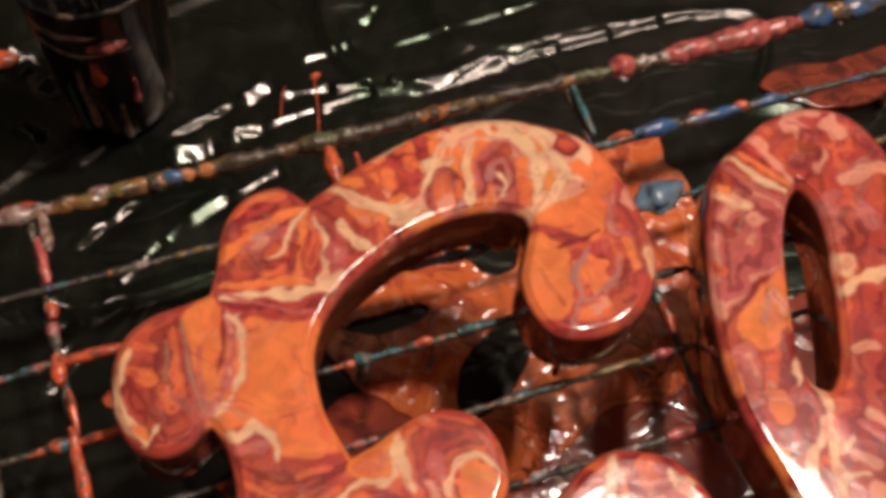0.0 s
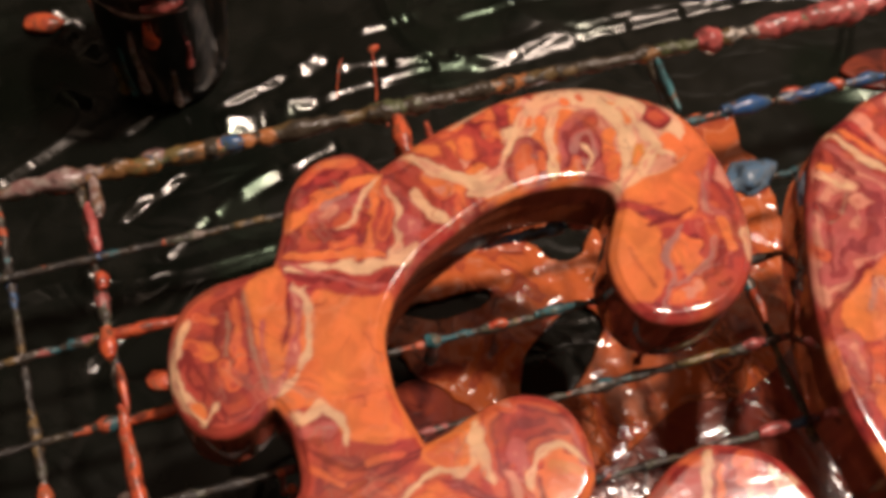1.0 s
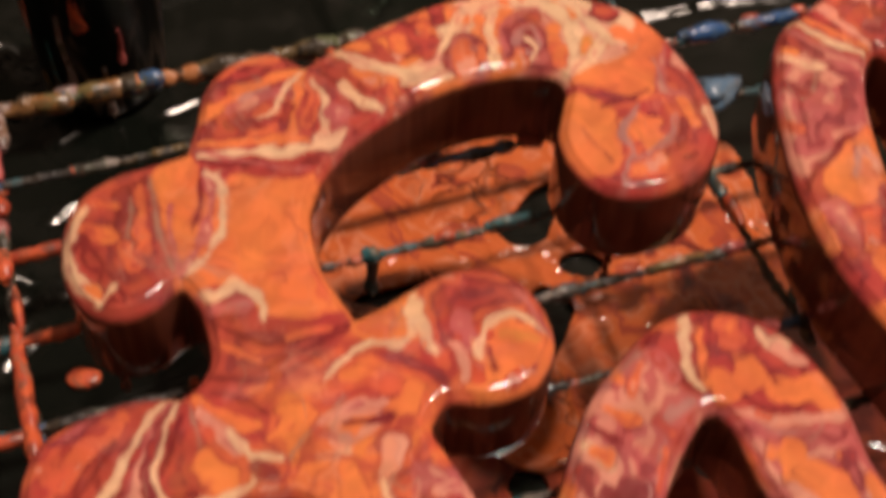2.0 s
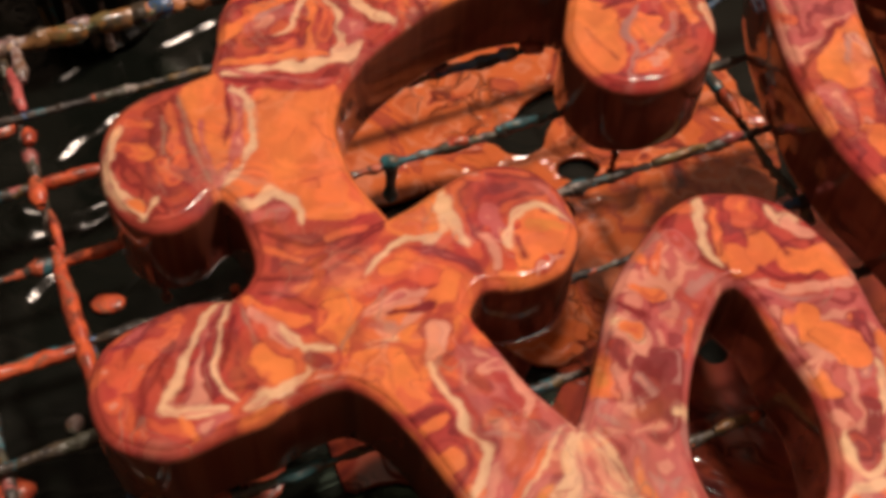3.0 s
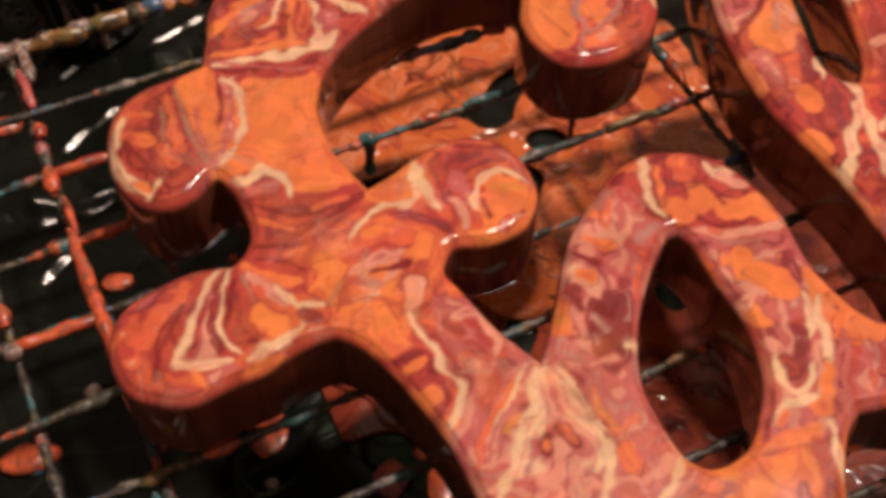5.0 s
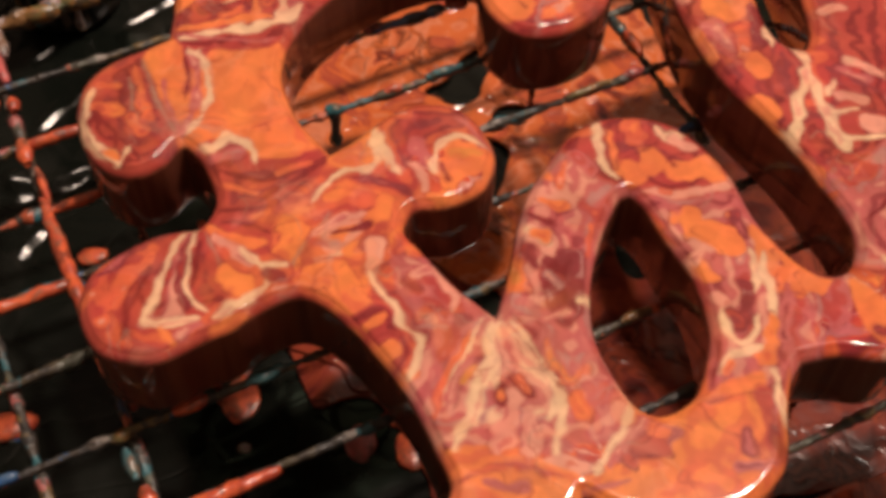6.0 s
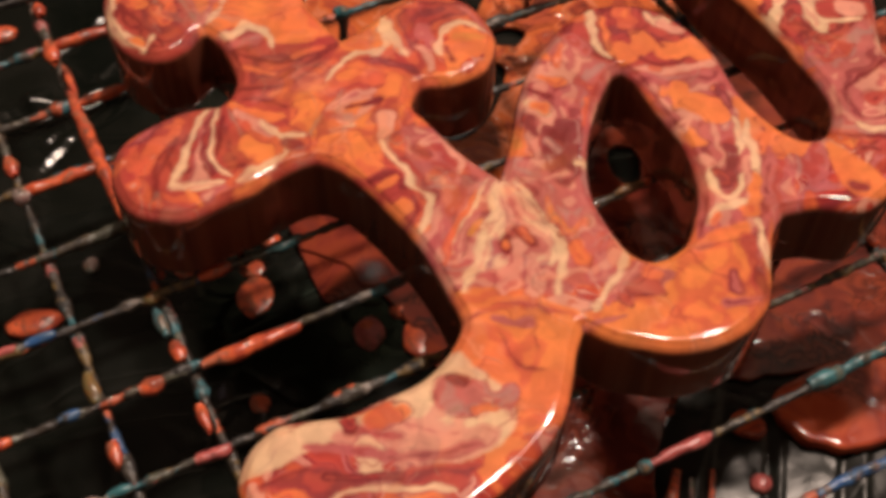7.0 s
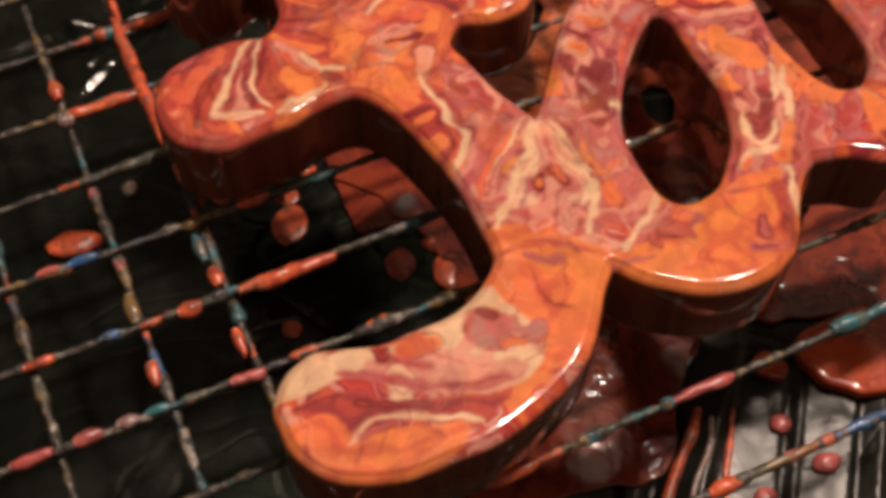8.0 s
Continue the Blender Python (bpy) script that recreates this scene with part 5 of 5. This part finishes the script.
# blue, orange and pink along the back
blob(0.137, 0.1510, 0.018, 0.0032, BLUE_DROP, "thick bright blue paint crust")
blob(0.160, 0.1505, 0.024, 0.0026, BLUE_DROP)
blob(0.182, 0.1505, 0.016, 0.0024, BLUE_DROP)
blob(0.155, 0.1520, 0.008, 0.0024, ORANGE_DROP)
blob(0.172, 0.1512, 0.006, 0.0026, ORANGE_DROP)
bm = bmesh.new()
lump(bm, rack_point(0.126, 0.1233, 0.002), (0.0078, 0.0058, 0.0030), radians(20), 4.2, 0.75, 3)
part("paint_blob", bm, drop_paint("grey_blue_paint", (0.10, 0.18, 0.28), (0.15, 0.20, 0.25), 0.3), rack, "grey-blue paint lump on a wire")
blob(0.1140, 0.1660, 0.022, 0.0018, TEAL_DROP, across=True)
blob(0.136, 0.180, 0.010, 0.0052, PINK_DROP, "round pink paint bead on the rail")
blob(0.164, 0.180, 0.022, 0.0046, PINK_DROP)
blob(0.188, 0.180, 0.044, 0.0054, PINK_DROP, "thick wrinkled pink paint coat on the rail")
blob(0.217, 0.181, 0.016, 0.0056, BLUE_DROP, "blue paint crust on the rail")
blob(0.236, 0.181, 0.016, 0.0050, BLUE_DROP)
blob(0.225, 0.182, 0.008, 0.0054, OCHRE_DROP)
blob(-0.094, 0.180, 0.036, 0.0042, WHITE_DROP, "thick pinkish white paint crust on the rail")
blob(-0.0805, 0.171, 0.014, 0.0030, WHITE_DROP, across=True)
blob(-0.064, 0.179, 0.012, 0.0038, OCHRE_DROP)
blob(-0.050, 0.180, 0.016, 0.0038, OCHRE_DROP)
blob(-0.060, 0.181, 0.008, 0.0040, WHITE_DROP)
blob(-0.036, 0.180, 0.010, 0.0038, BLUE_DROP)
# orange glob between rail and arc
blob(0.0200, 0.1690, 0.020, 0.0036, ORANGE_DROP, "orange glob hanging from the rail", across=True, drop=0.012)
blob(0.0290, 0.1655, 0.013, 0.0013, ORANGE_DROP, across=True)

# ---------------------------------------------------------------- run-off on the sheet
def pool(name, ring, holes, high, soft, material, label, z=BAG):
    """A flat pool with a rounded rim, from a loop of places in millimetres."""
    data = bpy.data.curves.new(name, "CURVE")
    data.dimensions, data.fill_mode = "2D", "BOTH"
    data.extrude, data.bevel_depth, data.bevel_resolution, data.offset = high / 2, soft, 3, -soft
    for loop in (ring, *holes):
        s = data.splines.new("POLY")
        line = spline(loop, fine=6)
        s.points.add(len(line) - 1)
        for i, (point, v) in enumerate(zip(s.points, line)):
            w = 1.6 * noise.noise((v.x * 0.12, v.y * 0.12, 3.0))
            point.co = ((v.x + w) / 1000, (v.y + 1.3 * w) / 1000, 0, 1)
        s.use_cyclic_u = True
    rough = bpy.data.objects.new("pool_form", data)
    scene.collection.objects.link(rough)
    me = bpy.data.meshes.new_from_object(rough.evaluated_get(bpy.context.evaluated_depsgraph_get()))
    bpy.data.objects.remove(rough)
    bm = bmesh.new()
    bm.from_mesh(me)
    bmesh.ops.remove_doubles(bm, verts=bm.verts, dist=1e-5)
    for v in bm.verts:
        v.co.z += z + 0.0006
    bm.normal_update()
    for f in bm.faces:
        f.smooth = abs(f.normal.z) < 0.999
    return tagged(part(name, bm, material, smooth=False), label, "paint puddle")


pool("paint_puddle", [(-66, 170), (-62, 134), (-40, 112), (-14, 100), (4, 84), (22, 78), (40, 92), (62, 118), (84, 126), (100, 146), (106, 172), (102, 196), (92, 212),
                      (88, 226), (78, 236), (72, 250), (54, 246), (44, 230), (30, 222), (10, 236), (-30, 226), (-58, 206)],
     [[(-6, 176), (4, 184), (10, 196), (24, 206), (30, 196), (20, 186), (16, 172), (4, 168)], [(22, 164), (30, 170), (38, 166), (34, 158), (26, 158)],
      [(-48, 136), (-30, 146), (-16, 150), (-20, 142), (-36, 134)], [(4, 106), (14, 108), (24, 124), (28, 144), (18, 152), (8, 140), (0, 124)]],
     0.0012, 0.0007, PUDDLE, "wide puddle of wrinkled orange run-off paint on black plastic", BAG + 0.0011)
# under the cutout: maroon paint with the board's shade put into its colour
pool("paint_puddle", [(-54, 58), (-42, 30), (-24, 32), (-4, 6), (2, -30), (-6, -62), (-22, -84), (-4, -88), (20, -78), (44, -71), (62, -68), (70, -58), (72, -40), (80, -18), (90, -6), (116, -4), (150, 2), (182, 14), (192, 50), (186, 110), (184, 168), (150, 186), (110, 160),
                      (70, 140), (44, 106), (24, 96), (0, 98), (-30, 112), (-52, 96)],
     [[(68, 98), (74, 104), (80, 98), (80, 86), (74, 84)], [(12, 72), (18, 82), (24, 74), (20, 62)]],
     0.0010, 0.0006, MAROON_PUDDLE, "wide puddle of maroon run-off paint, darkened for the shade under the cutout, on black plastic")
pool("paint_puddle", [(116, -14), (124, -30), (140, -34), (160, -30), (182, -28), (196, -10), (188, 10), (160, 6), (136, -2)], [], 0.0030, 0.0018, RED_PUDDLE, "thick orange-red paint puddle on black plastic", BAG + 0.002)
pool("paint_puddle", [(100, -22), (104, -28), (111, -28), (113, -22), (106, -18)], [], 0.0016, 0.0009, RED_PUDDLE, "small dark red paint puddle on black plastic", BAG + 0.001)
pool("paint_puddle", [(118, 282), (136, 276), (160, 278), (184, 292), (204, 300), (206, 322), (180, 318), (152, 302), (130, 296)], [], 0.0020, 0.0012, MAROON_PUDDLE, "long dark red paint puddle on black plastic", BAG + 0.001)
pool("paint_puddle", [(178, 150), (190, 142), (206, 146), (212, 160), (204, 174), (188, 174)], [], 0.0022, 0.0014, RED_PUDDLE, "lumpy dull red paint puddle on black plastic", BAG + 0.0014)
pool("paint_puddle", [(-58, 62), (-50, 50), (-36, 44), (-26, 34), (-18, 38), (-24, 52), (-34, 66), (-48, 72)], [], 0.0012, 0.0009, MAROON_PUDDLE, "small wrinkled dark red paint puddle on black plastic", BAG + 0.0012)


def spot(x, y, a, b, turn, material, label, high=0.0016):
    bm = bmesh.new()
    lump(bm, (0, 0, 0), (a / 1000, b / 1000, high), radians(turn), x * 0.37 + y, 0.22, 3)
    ob = part("paint_drop", bm, material, None)
    ob.location = (x / 1000, y / 1000, bag_height(x / 1000, y / 1000) + 0.3 * high)
    return tagged(ob, label, "paint drop", "drops of paint on the sheet")


spot(-26, 15, 6, 7, 10, PINK_DROP, "teardrop of pale pink paint on black plastic")
spot(-27, 18, 4, 3, 10, ORANGE_DROP, "small orange paint drop on black plastic")
spot(-9, 13, 5.5, 8, 5, ORANGE_DROP, "oval orange paint drop on black plastic", 0.002)
spot(-4, 24, 4, 3, 5, ORANGE_DROP, "small orange paint drop on black plastic")
spot(-12, 25, 6, 4, 5, ORANGE_DROP, "flat orange paint drop on black plastic")
spot(-69, 31, 7, 9, 0, ORANGE_DROP, "round brownish orange paint drop on black plastic", 0.0012)
spot(-71, 44, 5, 4, 0, ORANGE_DROP, "brownish orange paint drop on black plastic", 0.0012)
spot(-64, -13, 3.6, 3.6, 0, ORANGE_DROP, "tiny round orange paint drop on black plastic", 0.0012)
spot(-96, 44, 4, 4, 0, ORANGE_DROP, "tiny round orange paint drop on black plastic", 0.0012)
spot(-149, 20, 10, 6, 15, ORANGE_DROP, "glossy bright orange paint drop on black plastic", 0.003)
spot(-131, 92, 6, 4, 15, ORANGE_DROP, "small bright orange paint drop on black plastic", 0.002)
# blue speck, added where the film shows a reflection
spot(-146, 17, 3.5, 3, 0, BLUE_DROP, "tiny blue drop standing for a reflection in black plastic", 0.0015)
spot(-134, 94, 2, 1.6, 0, ORANGE_DROP, "tiny orange paint fleck on black plastic", 0.001)
spot(-66, 13, 2.4, 2, 0, WHITE_DROP, "tiny grey paint fleck on black plastic", 0.001)
spot(-65, 57, 4, 3, 30, ORANGE_DROP, "small glossy orange paint drop on black plastic", 0.0018)
spot(-15, 25, 4, 3, 0, ORANGE_DROP, "small glossy orange paint drop on black plastic", 0.0018)
# mauve-grey speck, likewise put in for a reflection on the film
spot(-132, 46, 3, 3.5, 0, WHITE_DROP, "small mauve-grey drop standing for a reflection in black plastic", 0.0014)
spot(108, -45, 3.8, 3.8, 0, PINK_DROP, "round dark red paint drop on black plastic", 0.0026)
spot(122, -59, 5.0, 3.8, 20, PINK_DROP, "oval dark red paint drop on black plastic", 0.0026)
spot(100, -72, 4, 4, 0, PINK_DROP, "round red paint drop on black plastic", 0.002)
spot(-220, 237, 8, 5, 10, ORANGE_DROP, "bright orange paint drop on black plastic", 0.003)
spot(-82, 254, 2.6, 1.6, 40, ORANGE_DROP, "small orange-red paint fleck on black plastic", 0.0015)
spot(-190, 165, 9, 5, 20, ORANGE_DROP, "bright orange paint drop on black plastic", 0.003)


def run(name, places, thick, material, label):
    """A narrow run of paint lying on the sheet."""
    line = spline(places, closed=False, fine=8)
    bm = bmesh.new()
    tube(bm, [(v.x / 1000, v.y / 1000, bag_height(v.x / 1000, v.y / 1000) + 0.0006) for v in line], lambda s: thick * (0.5 + 0.5 * math.sin(math.pi * (0.1 + 0.85 * s))) * (1 + 0.3 * noise.noise((s * 6, thick * 900, 0))), 8)
    return tagged(part(name, bm, material), label, "paint run", "runs of paint on the sheet")


run("paint_run", [(80, -40), (77, -50), (72, -60), (67, -74), (64, -90)], 0.0022, ORANGE_DROP, "orange paint run down a fold of black plastic")
run("paint_run", [(84, -44), (82, -56), (76, -70), (73, -86)], 0.0011, WHITE_DROP, "thin cream paint run on black plastic")
run("paint_run", [(92, -40), (90, -52), (87, -66), (86, -82)], 0.0013, ORANGE_DROP, "thin orange paint run on black plastic")
run("paint_run", [(-94, 246), (-94, 238), (-92, 226)], 0.0003, ORANGE_DROP, "thin orange paint run down a fold of black plastic")
run("paint_run", [(-82, 252), (-79, 242), (-76, 230), (-75, 220)], 0.0004, ORANGE_DROP, "thin orange paint run down a fold of black plastic")
run("paint_run", [(-70, 224), (-69, 217)], 0.0008, ORANGE_DROP, "thin orange paint run down a fold of black plastic")


# ---------------------------------------------------------------- cup behind the rack
def dark_cup(x, y):
    base = bag_height(x, y)
    cup = tagged(new("plastic_cup"), "small black glossy plastic cup streaked with old paint", "cup")
    cup.location = (x, y, base)
    bm = bmesh.new()
    sides, profile = 48, [(0.0, 0.0), (0.020, 0.0), (0.0225, 0.002), (0.0235, 0.008), (0.0285, 0.092), (0.030, 0.094), (0.030, 0.096), (0.0285, 0.096), (0.0275, 0.092), (0.0215, 0.004), (0.0, 0.0035)]
    rings = []
    for r, z in profile:
        rings.append([bm.verts.new((r * math.cos(a) * (1 + 0.02 * math.sin(5 * a + 60 * z)), r * math.sin(a), z)) for a in (2 * math.pi * i / sides for i in range(sides))] if r else [bm.verts.new((0, 0, z))])
    for a, b in zip(rings, rings[1:]):
        for i in range(sides):
            j = (i + 1) % sides
            if len(a) == 1:
                bm.faces.new((a[0], b[j], b[i]))
            elif len(b) == 1:
                bm.faces.new((a[i], a[j], b[0]))
            else:
                bm.faces.new((a[i], a[j], b[j], b[i]))
    part("body", bm, CUP, cup)

    def streak(angle, high, low, thick, material, label):
        bm = bmesh.new()
        line = []
        for i in range(13):
            z = high + (low - high) * i / 12
            r = 0.0235 + 0.005 * (z - 0.008) / 0.084
            a = radians(angle) + 0.06 * noise.noise((z * 60, angle, 0))
            line.append((r * math.cos(a), r * math.sin(a), z))
        tube(bm, line, lambda s: thick * (0.6 + 0.4 * s + 0.4 * ridge(s - 0.9, 0.12)), 8)
        part("paint_streak", bm, material, cup, label)

    def band(a1, a2, high, thick, material, label):
        bm = bmesh.new()
        r = 0.0235 + 0.005 * (high - 0.008) / 0.084
        line = [(r * math.cos(a), r * math.sin(a), high + 0.0015 * noise.noise((a * 3, high * 50, 0))) for a in (radians(a1 + (a2 - a1) * i / 16) for i in range(17))]
        tube(bm, line, lambda s: thick * (0.35 + 0.65 * ridge(s - 0.5, 0.35)) * (1 + 0.4 * noise.noise((s * 7, high * 90, 1))), 8)
        part("paint_streak", bm, material, cup, label)

    band(-140, -45, 0.068, 0.0011, WHITE_DROP, "thin grey-white ring of paint")
    band(-128, -70, 0.080, 0.0016, WHITE_DROP, "grey-white smear of paint")
    band(-80, -48, 0.073, 0.0030, PINK_DROP, "dull pink smear of paint")
    streak(-78, 0.064, 0.050, 0.0026, ORANGE_DROP, "orange paint streak")
    streak(-96, 0.056, 0.014, 0.0018, WHITE_DROP, "grey-white paint streak")
    streak(-112, 0.040, 0.006, 0.0014, TEAL_DROP, "dark teal paint streak")
    streak(-66, 0.030, 0.004, 0.0016, WHITE_DROP, "grey-white paint streak")
    streak(-50, 0.046, 0.030, 0.0014, PINK_DROP, "dull pink paint streak")
    streak(-130, 0.020, 0.001, 0.0022, OCHRE_DROP, "ochre paint streak")
    return cup


dark_cup(-0.163, 0.230)
